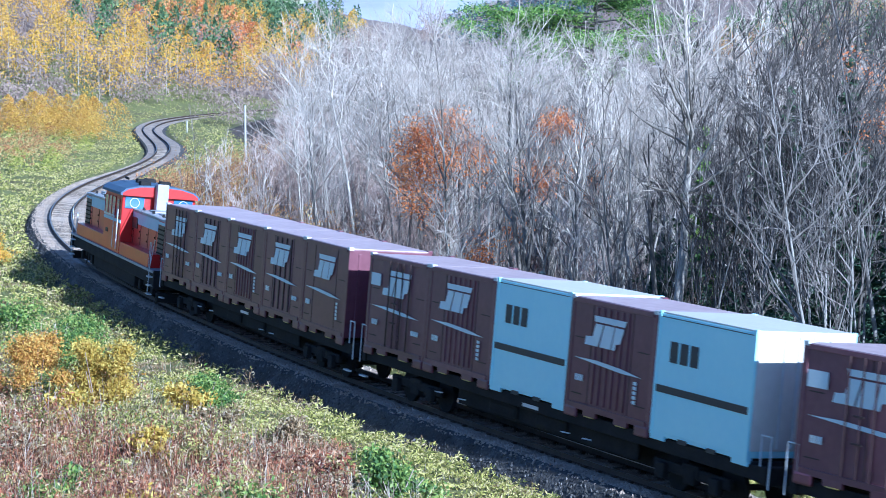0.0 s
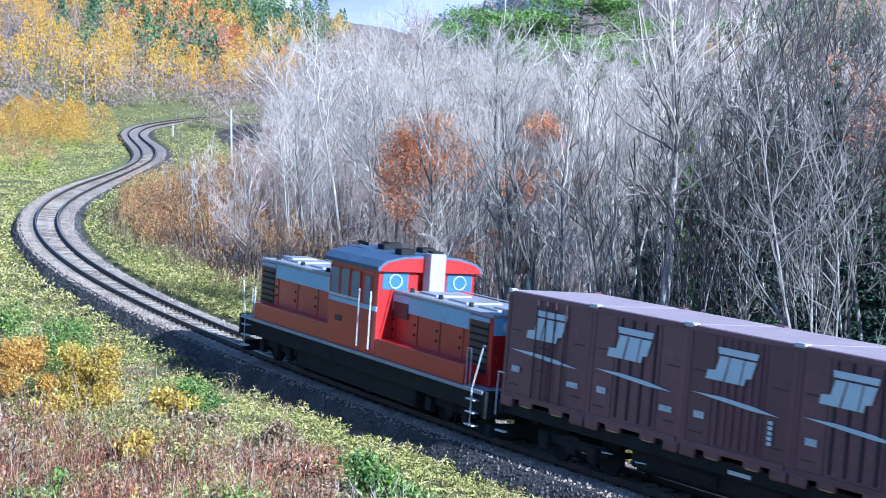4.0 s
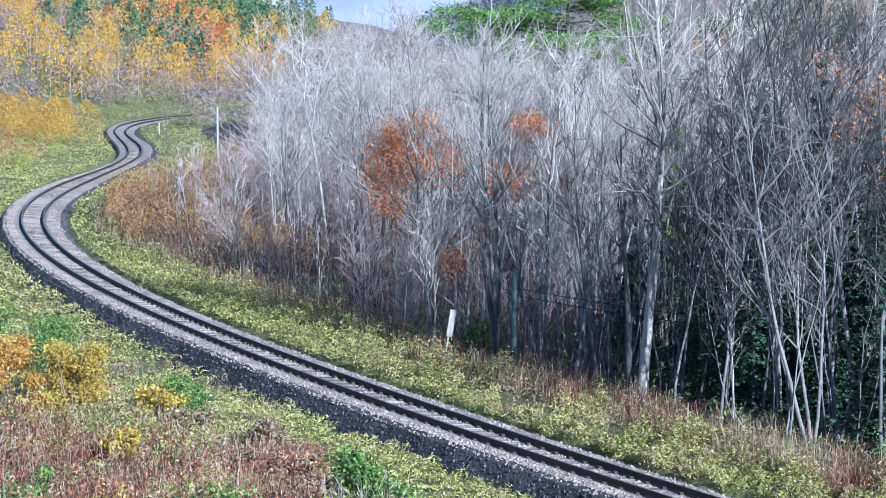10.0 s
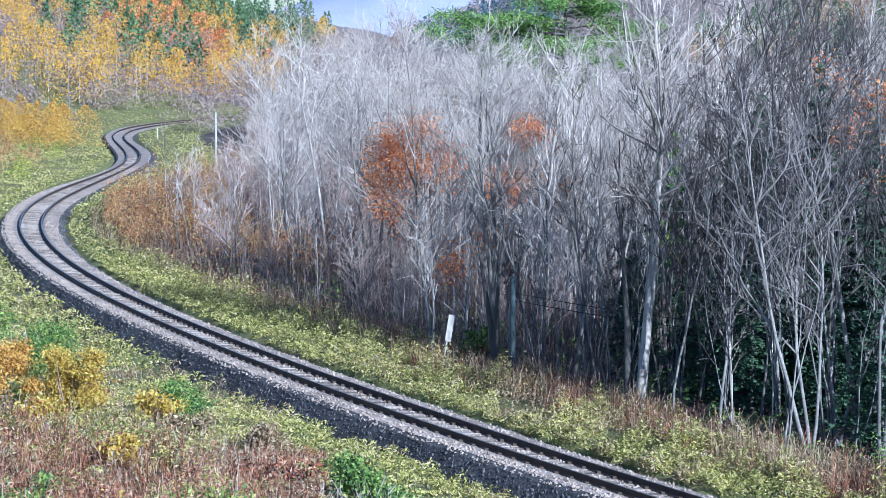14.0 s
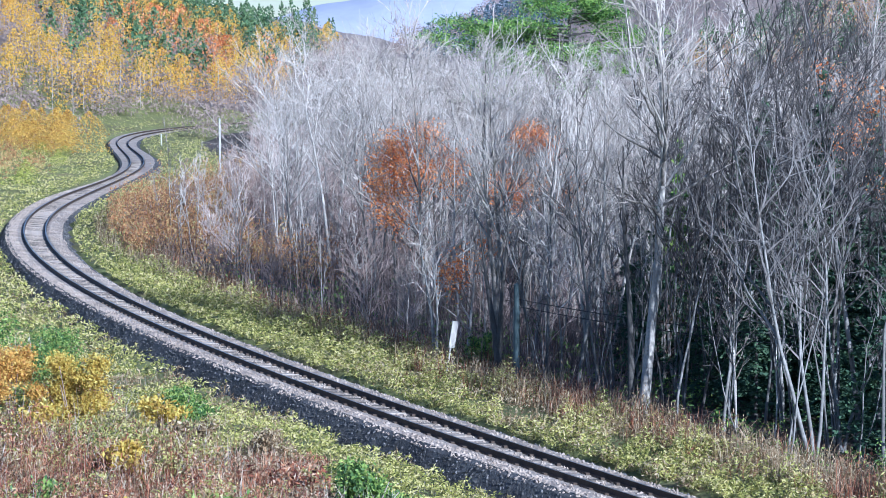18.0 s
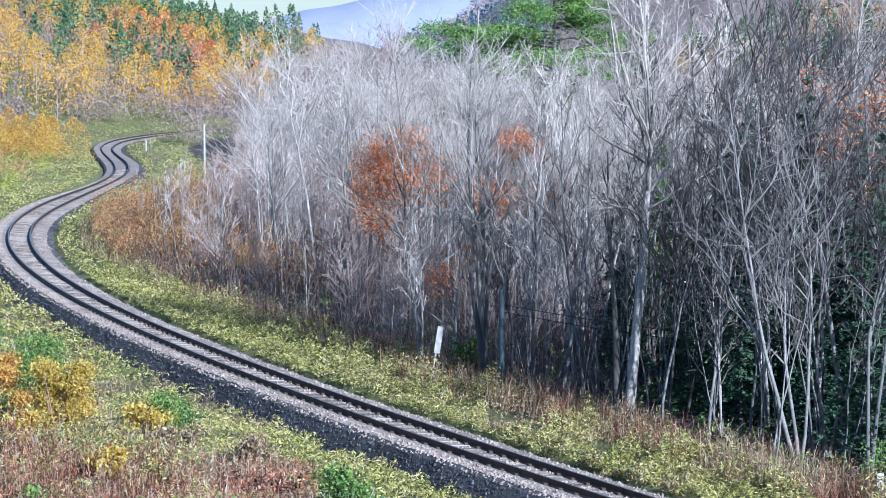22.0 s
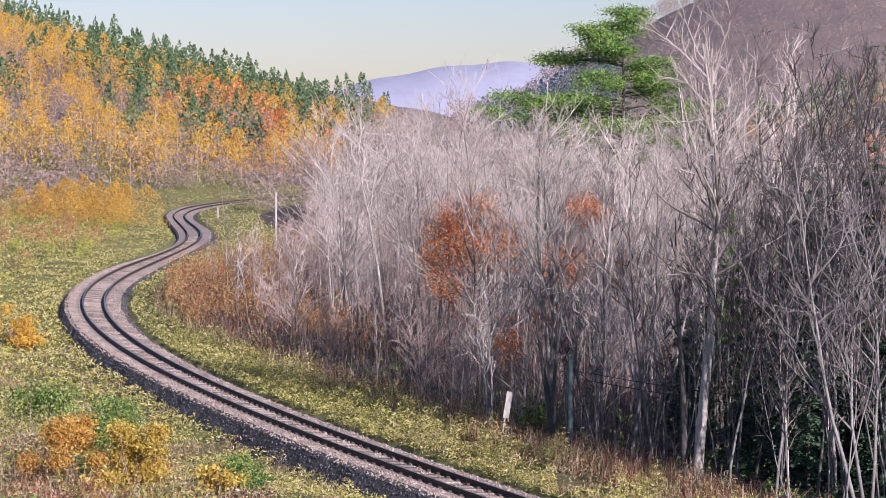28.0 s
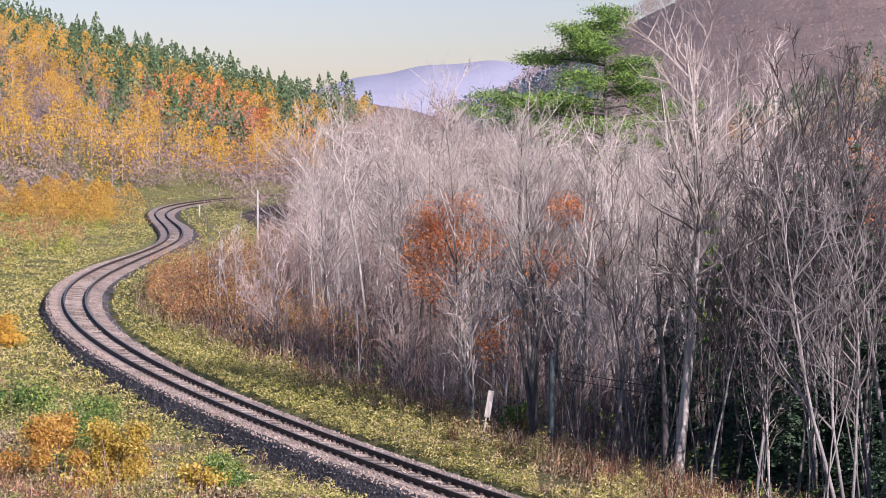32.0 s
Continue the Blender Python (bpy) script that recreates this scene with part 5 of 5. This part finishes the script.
    bogie(8.9 + o, root, (0.0,))
    bogie(14.4 + o, root, (-1.0, 1.0))
    for x in (2.6, 5.2, 11.9, 14.0):
        part("sandbox_pipe", rod(np.array([(x + o, 1.12, 0.75), (x + 0.2 + o, 1.1, 0.2)]), 0.025), M_BLACK, root)
    return root


MOVERS = [(locomotive(), 8.40, 0.0, 5.4)]
_wagon = wagon()
_brown = {}
for n_, (off, load) in enumerate(((0.0, "02123"), (-18.3, "41P1P"), (-36.6, "43122"))):
    ob = _wagon if n_ == 0 else copy_thing(_wagon, Matrix())
    MOVERS.append((ob, off - 8.75, 0.0, 6.1))
    for i, key in enumerate(load):
        if key not in _brown:
            ob = _brown[key] = pale_container() if key == "P" else brown_container(int(key))
        else:
            ob = copy_thing(_brown[key], Matrix())
        MOVERS.append((ob, off - 8.75, 8.75 - L_ / 2 - 3.40 * i, 6.1))




# ---- low growth ----
def field(n, x0, x1, y0, y1, keep, r):
    """Points over the ground, denser towards the camera."""
    got = []
    for _ in range(14):
        y = y0 * (y1 / y0) ** r.uniform(0, 1, n * 2)
        x = r.uniform(-0.29, 0.29, n * 2) * y
        s, d = beside(x, y)
        ok = keep(x, y, s, d) & (rough(x * 1.0, y, 1.5) + 0.7 * rough(y, x, 0.7) + r.normal(0, 0.35, len(x)) > -0.28)
        got.append(np.stack([x[ok], y[ok], s[ok], d[ok]]))
        if sum(p.shape[1] for p in got) >= n:
            break
    return np.concatenate(got, 1)[:, :n]


def leafy(name, label, r, pts, height, size, slim, mat, flat=0.6, category="undergrowth"):
    x, y, s, d = pts
    z = ground_z(x, y)
    far_ = np.clip(y / 60, 1, 1.6)
    height = height * np.where(d > 0, 0.40 - 0.12 * ease(d, 2.6, 3.8) + 0.72 * ease(d, 5.2, 8.8), 0.5 + 0.5 * ease(-d, 2.4, 4.5))
    lump = np.clip(0.8 + 0.85 * rough(x, y, 1.7) + 0.6 * rough(y, x, 0.8), 0.08, 2.4)
    at = np.stack([x, y, z + height * lump * np.sqrt(r.uniform(0.03, 1, len(x)))], 1)
    ob = new(name, mesh_of(name, *leaves(r, at, size * far_, flat, slim), mats=[mat]))
    return tagged(ob, label, category, kind="stuff")


def stalks(name, label, r, pts, height, width, lean, mat, category="grass"):
    """Upright blades, each bent once."""
    x, y, s, d = pts
    n = len(x)
    z = ground_z(x, y)
    h = height * r.uniform(0.4, 1.25, n) * np.where(d > 0, 0.3 + 0.7 * ease(d, 4.0, 8.0), 1.0)
    a, b = r.uniform(0, 6.283, n), r.uniform(0, 6.283, n)
    k = np.abs(r.normal(0, lean, n))
    w = width * np.clip(y / 55, 1, 3) * r.uniform(0.6, 1.4, n)
    o = np.stack([x, y, z - 0.03], 1)
    mid = o + np.stack([np.cos(a) * k * h * 0.3, np.sin(a) * k * h * 0.3, h * 0.6], 1)
    tip = o + np.stack([np.cos(a) * k * h, np.sin(a) * k * h, h * (1 - 0.35 * k)], 1)
    side = np.stack([np.cos(b), np.sin(b), 0 * b], 1) * w[:, None] * 0.5
    v = np.stack([o - side, o + side, mid - side * 0.9, mid + side * 0.9, tip - side * 0.3, tip + side * 0.3], 1).reshape(-1, 3)
    i = np.arange(n)[:, None] * 6
    q = np.concatenate([i + np.array([0, 1, 3, 2]), i + np.array([2, 3, 5, 4])])
    return tagged(new(name, mesh_of(name, v, q, mats=[mat])), label, category, kind="stuff")


g = np.random.default_rng(77)
X0, X1 = -66, 66
verge = lambda x, y, s, d: (d < -2.0) & (d > -edge(s) - 0.3 - 0.7 * rough(x, y, 8)) & ~((s < 27) & (rough(x, y, 4.5) + 0.12 * (-d - 3) > 0.25))
near_ = lambda x, y, s, d: (d > 2.05 - 0.2 * (s > 38)) & (d < 75)
rusty = lambda x, y, s, d: near_(x, y, s, d) & (d > 4.5 + 0.9 * rough(x, y, 5)) & (y < 47.5 + 3 * rough(x, y, 7)) & (x < -3.2 + 1.5 * rough(x, y, 6))
patch = lambda x, y: rough(x + 9, y, 5.5)
green = lambda x, y, s, d: near_(x, y, s, d) & ~(rusty(x, y, s, d) & (rough(x, y, 3.1) > -0.1)) & (patch(x, y) < 0.42)
leafy("bamboo_grass", "yellow-green bamboo grass beside the track", g, field(76000, X0, X1, 40, 95, verge, g), 0.62, 0.105, 0.3, M_SASA)
leafy("bamboo_grass", "yellow-green bamboo grass beside the distant track", g, field(14000, X0, X1, 95, 260, verge, g), 0.6, 0.12, 0.3, M_SASA)
leafy("bamboo_grass", "yellow-green bamboo grass on the near bank", g, field(165000, X0, X1, 32, 80, green, g), 0.8, 0.11, 0.3, M_SASA)
leafy("bamboo_grass", "yellow-green bamboo grass on the far bank", g, field(80000, X0, X1, 80, 290, near_, g), 0.8, 0.12, 0.32, M_SASA)
leafy("withered_grass", "tan withered grass and leaves", g, field(40000, X0, X1, 32, 90, lambda x, y, s, d: near_(x, y, s, d) & (patch(x, y) > 0.1), g), 0.75, 0.13, 0.2, M_STRAW, 0.9)
stalks("dry_grass", "straw-coloured dry grass", g, field(13000, X0, X1, 32, 120, lambda x, y, s, d: near_(x, y, s, d) & (patch(x, y) > 0.1), g), 0.85, 0.014, 0.6, M_STRAW)
stalks("dry_grass", "straw-coloured dry grass at the wood's edge", g, field(10000, X0, X1, 42, 160, lambda x, y, s, d: (d < -edge(s) + 0.9) & (d > -edge(s) - 1.8) & (rough(x, y, 4) > -0.35), g), 0.85, 0.014, 0.5, M_STRAW)
leafy("withered_grass", "tan withered leaves at the wood's edge", g, field(20000, X0, X1, 42, 130, lambda x, y, s, d: (d < -edge(s) + 2.6 * (s < 27) + 0.8) & (d > -edge(s) - 1.2) & (rough(x, y, 4.5) > -0.2), g), 0.7, 0.11, 0.25, M_STRAW, 0.9)
stalks("red_weeds", "withered red-brown weeds", g, field(15000, X0, X1, 32, 75, rusty, g), 0.95, 0.012, 0.55, M_RUST)
leafy("withered_leaves", "withered red-brown leaves on tall weeds", g, field(38000, X0, X1, 32, 75, lambda x, y, s, d: rusty(x, y, s, d) & (rough(x, y, 3.1) > -0.25), g), 1.0, 0.1, 0.24, M_RUST, 1.1)
stalks("red_weeds", "withered red-brown weeds below the trees", g, field(6000, X0, X1, 42, 130, lambda x, y, s, d: (d < -edge(s) + 1.5 * (s < 27)) & (d > -edge(s) - 1.6) & (rough(x, y, 4) < 0.0), g), 0.9, 0.014, 0.5, M_RUST)
stalks("pale_stalks", "pale dead stalks standing above the weeds", g, field(2600, X0, X1, 33, 70, lambda x, y, s, d: near_(x, y, s, d) & (d > 3.2) & (rough(x, y, 4.5) > 0.0), g), 1.3, 0.011, 0.75, M_DEAD)
stalks("forest_undergrowth", "thin brown stems and brush on the forest floor", g, field(7000, X0, X1, 52, 150, lambda x, y, s, d: (d < -edge(s) - 0.8) & (d > -24) & (s > 18), g), 1.5, 0.012, 0.7, M_BRUSH, "undergrowth")
leafy("green_undergrowth", "low green leaves below the trees", g, field(7000, X0, X1, 42, 90, lambda x, y, s, d: (d < -edge(s) - 0.5) & (d > -14) & (rough(x, y, 4.2) > 0.2), g), 0.6, 0.13, 0.4, M_BUSH)
leafy("rusty_thicket", "orange-brown leafy thicket inside the bend", g, field(52000, X0, X1, 66, 170, lambda x, y, s, d: (d < -edge(s) + 0.2) & (d > -11) & (s > 50) & (rough(x, y, 11) > -0.35 + 0.5 * (s < 66)), g), 1.7, 0.085, 0.45, M_ORANGE, 0.9)
stalks("thicket_stems", "upright reddish stems of the thicket", g, field(3200, X0, X1, 62, 200, lambda x, y, s, d: (d < -edge(s) - 0.5) & (d > -15) & (s > 24), g), 1.9, 0.011, 0.6, M_BRUSH, "undergrowth")


def bush(r, label, height, width, n, size, mat):
    """Stems and a crown of leaves in loose lumps."""
    root = tagged(new("bush"), label, "bush")
    st = [((0, 0, 0), (r.normal(0, width * 0.4), r.normal(0, width * 0.4), height * r.uniform(0.6, 0.95)), 0.02, 0.008) for _ in range(9)]
    child("woody_base", mesh_of("woody_base", *segs([(np.array(a), np.array(b), c, d) for a, b, c, d in st], 4), mats=[M_REDTWIG]), root)
    n, size = int(n * 1.7), size * 0.78
    lumps = np.stack([r.normal(0, width * 0.42, 14), r.normal(0, width * 0.42, 14), height * r.uniform(0.3, 0.92, 14)], 1)
    at = lumps[r.integers(0, 14, n)] + r.normal(0, 1, (n, 3)) * np.array([0.3, 0.3, 0.24]) * width * 0.55
    at[:, 2] = np.abs(at[:, 2])
    child("foliage", mesh_of("foliage", *leaves(r, at, size, 0.7, 0.5), mats=[mat]), root)
    return root


gb = np.random.default_rng(91)
for x, y, h, w, n, size, mat, text in ((-11.6, 58.0, 1.6, 1.3, 5200, 0.10, M_BUSH, "glossy green bush on the bank"), (-14.6, 65.0, 1.5, 1.5, 2200, 0.15, M_BUSH, "glossy green bush on the bank"),
                                       (-9.25, 50.6, 2.15, 0.95, 8000, 0.105, M_YELLOW, "bush with yellow autumn leaves"), (-10.95, 51.4, 1.9, 0.95, 7000, 0.1, M_GOLDBUSH, "bush with orange-brown autumn leaves"),
                                       (-1.6, 41.0, 1.1, 0.9, 2600, 0.14, M_BUSH, "bright green leafy bush above the track"), (-4.2, 46.5, 1.0, 0.8, 1500, 0.12, M_STRAW, "tangled tan bush on the bank"),
                                       (-7.0, 53.5, 1.1, 1.0, 1900, 0.12, M_BUSH, "olive-green leafy bush above the track"),
                                       (0.9, 64.6, 1.4, 0.7, 1500, 0.14, M_BUSH, "small green bush at the wood's edge"), (10.4, 46.2, 1.2, 1.2, 2400, 0.1, M_BUSH, "low green bush under the trees"),
                                       (-21.8, 92.5, 1.6, 1.2, 1500, 0.16, M_GOLD, "orange-leaved shrub on the bank"), (-24.5, 96.0, 1.5, 1.3, 1500, 0.16, M_GOLD, "orange-leaved shrub on the bank")):
    stand(bush(gb, text, h, w, n, size, mat), x, y, 0, 1)


for x, y in scatter(26, -20, 6, 38, 74, lambda x, y, s, d: (d > 6.2) & in_view(x, y, -13.5, 13) & (y < 74), 1.5, gb):
    k = int(gb.integers(0, 4))
    stand(bush(gb, ("low green leafy bush", "small yellowing bush", "withered tan bush", "red-brown withered bush")[k] + " on the bank", gb.uniform(0.7, 1.15), gb.uniform(0.55, 0.95), 620, 0.15, (M_BUSH, M_YELLOW, M_STRAW, M_RUST)[k]), x, y, 0, 1)


# ---- small railway things ----
def marker_post(x, y, label, height, tilt, board):
    root = tagged(new("marker_post"), label, "signpost")
    child("post", mesh_of("post", *tubes([(0, 0, -0.1)], [(0, 0, height)], [0.03], [0.03], 6), mats=[M_CREAM_POST]), root)
    w, h0, h1 = board
    bm = bmesh.new()
    r = bmesh.ops.create_cube(bm, size=1.0)
    bmesh.ops.scale(bm, vec=(w, 0.03, h1 - h0), verts=r["verts"])
    bmesh.ops.translate(bm, vec=(0, -0.045, (h0 + h1) / 2), verts=r["verts"])
    bmesh.ops.bevel(bm, geom=bm.edges[:], offset=0.008, segments=1, affect="EDGES")
    me = bpy.data.meshes.new("board")
    bm.to_mesh(me)
    me.materials.append(M_CREAM_POST)
    child("board", me, root)
    root.matrix_basis = pose(x, y, float(ground_z([x], [y])[0]), 0, tilt, 34)
    return root


marker_post(-0.15, 63.0, "leaning white wooden marker post beside the track", 1.75, 11, (0.22, 0.95, 1.78))
marker_post(9.5, 44.2, "small white marker post under the trees", 0.95, 0, (0.2, 0.6, 0.98))
_p = tagged(new("utility_pole"), "weathered dark utility pole at the wood's edge", "pole")
child("pole", mesh_of("pole", *tubes([(0, 0, -0.2)], [(0, 0, 3.2)], [0.1], [0.085], 10), mats=[M_POLE], smooth=True), _p)
child("cap", mesh_of("cap", *tubes([(0, 0, 3.2)], [(0, 0, 3.26)], [0.095], [0.02], 10), mats=[M_POLE]), _p)
stand(_p, 1.95, 61.2)
for x, y, h in ((-18.2, 165.0, 4.7), (-30.0, 217.0, 1.2)):
    _p = tagged(new("white_post"), "pale concrete post beside the distant line", "post")
    child("shaft", mesh_of("shaft", *tubes([(0, 0, -0.3)], [(0, 0, h)], [0.085], [0.075], 8), mats=[M_CONCRETE]), _p)
    child("cap", mesh_of("cap", *tubes([(0, 0, h)], [(0, 0, h + 0.08)], [0.1], [0.02], 8), mats=[M_CONCRETE]), _p)
    stand(_p, x, y)
for k, z in ((0, 3.0), (1, 2.78)):
    u = np.linspace(0, 1, 30)[:, None]
    pts = np.array([[1.95, 61.2, z - 0.9]]) * (1 - u) + np.array([[17.5, 46.0, z - 0.1]]) * u - np.array([[0, 0, 1.0]]) * (4 * u * (1 - u)) * 0.55
    tagged(new("cable", mesh_of("cable", *pipe(pts, np.full(30, 0.012), 4), mats=[M_CABLE])), "thin black cable strung along the wood's edge", "cable", "cables along the line")


# ---- ballast stones, then sleepers with their fastenings ----
gs = np.random.default_rng(55)
n_ = 30000
ss = -20 + 150 * gs.uniform(0, 1, n_) ** 1.5
ll = np.where(gs.uniform(0, 1, n_) < 0.62, gs.uniform(0.9, 2.1, n_), gs.uniform(-2.3, -0.75, n_))
inside = gs.uniform(0, 1, n_) < 0.22
ll = np.where(inside, gs.uniform(-0.5, 0.5, n_), ll)
zz = np.interp(ll, [l for l, z in _bed[::-1]], [z for l, z in _bed[::-1]])
at = on_line(ss, ll, 0.0)
_c = np.interp(ss, S, CANT)
_a = np.interp(ss, S, HEAD)
at = np.stack([np.interp(ss, S, LX) - (ll * np.cos(_c) - zz * np.sin(_c)) * np.sin(_a), np.interp(ss, S, LY) + (ll * np.cos(_c) - zz * np.sin(_c)) * np.cos(_a), zz * np.cos(_c) + ll * np.sin(_c)], 1)
corners = np.array([(1, 0, 0), (0, 1, 0), (-1, 0, 0), (0, -1, 0), (0, 0, 1), (0, 0, -1.0)])
sz = gs.uniform(0.022, 0.046, (n_, 1, 1)) * gs.uniform(0.7, 1.35, (n_, 6, 1))
v = at[:, None] + (corners + gs.normal(0, 0.25, (n_, 6, 3))) * sz
i = np.arange(n_)[:, None] * 6
t = np.concatenate([i + np.array(f) for f in ((0, 1, 4), (1, 2, 4), (2, 3, 4), (3, 0, 4), (1, 0, 5), (2, 1, 5), (3, 2, 5), (0, 3, 5))])
tagged(new("ballast_stones", mesh_of("ballast_stones", v.reshape(-1, 3), tris=t, mats=[M_BALLAST, M_BEDTOP], index=np.tile(np.abs(ll) < 1.5, 8))), "loose grey ballast stones of the track bed", "ballast", kind="stuff")


def sleeper_mesh(r):
    """A weathered sleeper with bevelled top edges and two rail chairs."""
    w, l, h = 0.12, 1.02, 0.14
    v, q = [], []
    for y, k in ((-l, 0.85), (-l + 0.04, 1.0), (l - 0.04, 1.0), (l, 0.85)):
        j = r.normal(0, 0.008)
        v += [(-w, y, -h), (-w, y, -0.03 * k), (-w * 0.85, y, 0.0 * k + j), (w * 0.85, y, 0.0 * k + j), (w, y, -0.03 * k), (w, y, -h)]
    for a in range(3):
        for b in range(6):
            c = (b + 1) % 6
            q.append((a * 6 + b, a * 6 + c, a * 6 + 6 + c, a * 6 + 6 + b))
    q += [(0, 1, 2, 5), (2, 3, 4, 5), (18, 23, 20, 19), (20, 23, 22, 21)]
    return mesh_of("sleeper", np.array(v), np.array(q), mats=[M_SLEEPER])


SLEEPERS = [sleeper_mesh(gs) for _ in range(4)]
CHAIR = bpy.data.meshes.new("rail_chair")
_b = bmesh.new()
for y in (-0.12, 0.12):
    r_ = bmesh.ops.create_cube(_b, size=1.0)
    bmesh.ops.scale(_b, vec=(0.1, 0.1, 0.07), verts=r_["verts"])
    bmesh.ops.translate(_b, vec=(0, y, 0.02), verts=r_["verts"])
_b.to_mesh(CHAIR)
_b.free()
CHAIR.materials.append(M_RAIL)
for n_, s in enumerate(np.arange(-12, 150, 0.62)):
    p, a, c = on_line(s, 0, -0.14), float(np.interp(s, S, HEAD)), float(np.interp(s, S, CANT))
    m = Matrix.Translation(Vector(p)) @ Matrix.Rotation(a + gs.normal(0, 0.012), 4, "Z") @ Matrix.Rotation(c, 4, "X")
    ob = child("sleeper", SLEEPERS[n_ % 4], track_bed, m)
    if s < 45:
        for y in (-0.565, 0.565):
            child("rail_chair", CHAIR, ob, Matrix.Translation((0, y, 0)))


def motions():
    """All of the train rolls along the line at an even speed."""
    times = [*np.arange(0, 12.1, 0.5), *np.arange(13, 33, 1.0)]
    for ob, off, along, half in MOVERS:
        walk(ob, [(float(t), line_pose(HEAD_S + off - SPEED * t, half) @ Matrix.Translation((along, 0, 0))) for t in times])


motions()
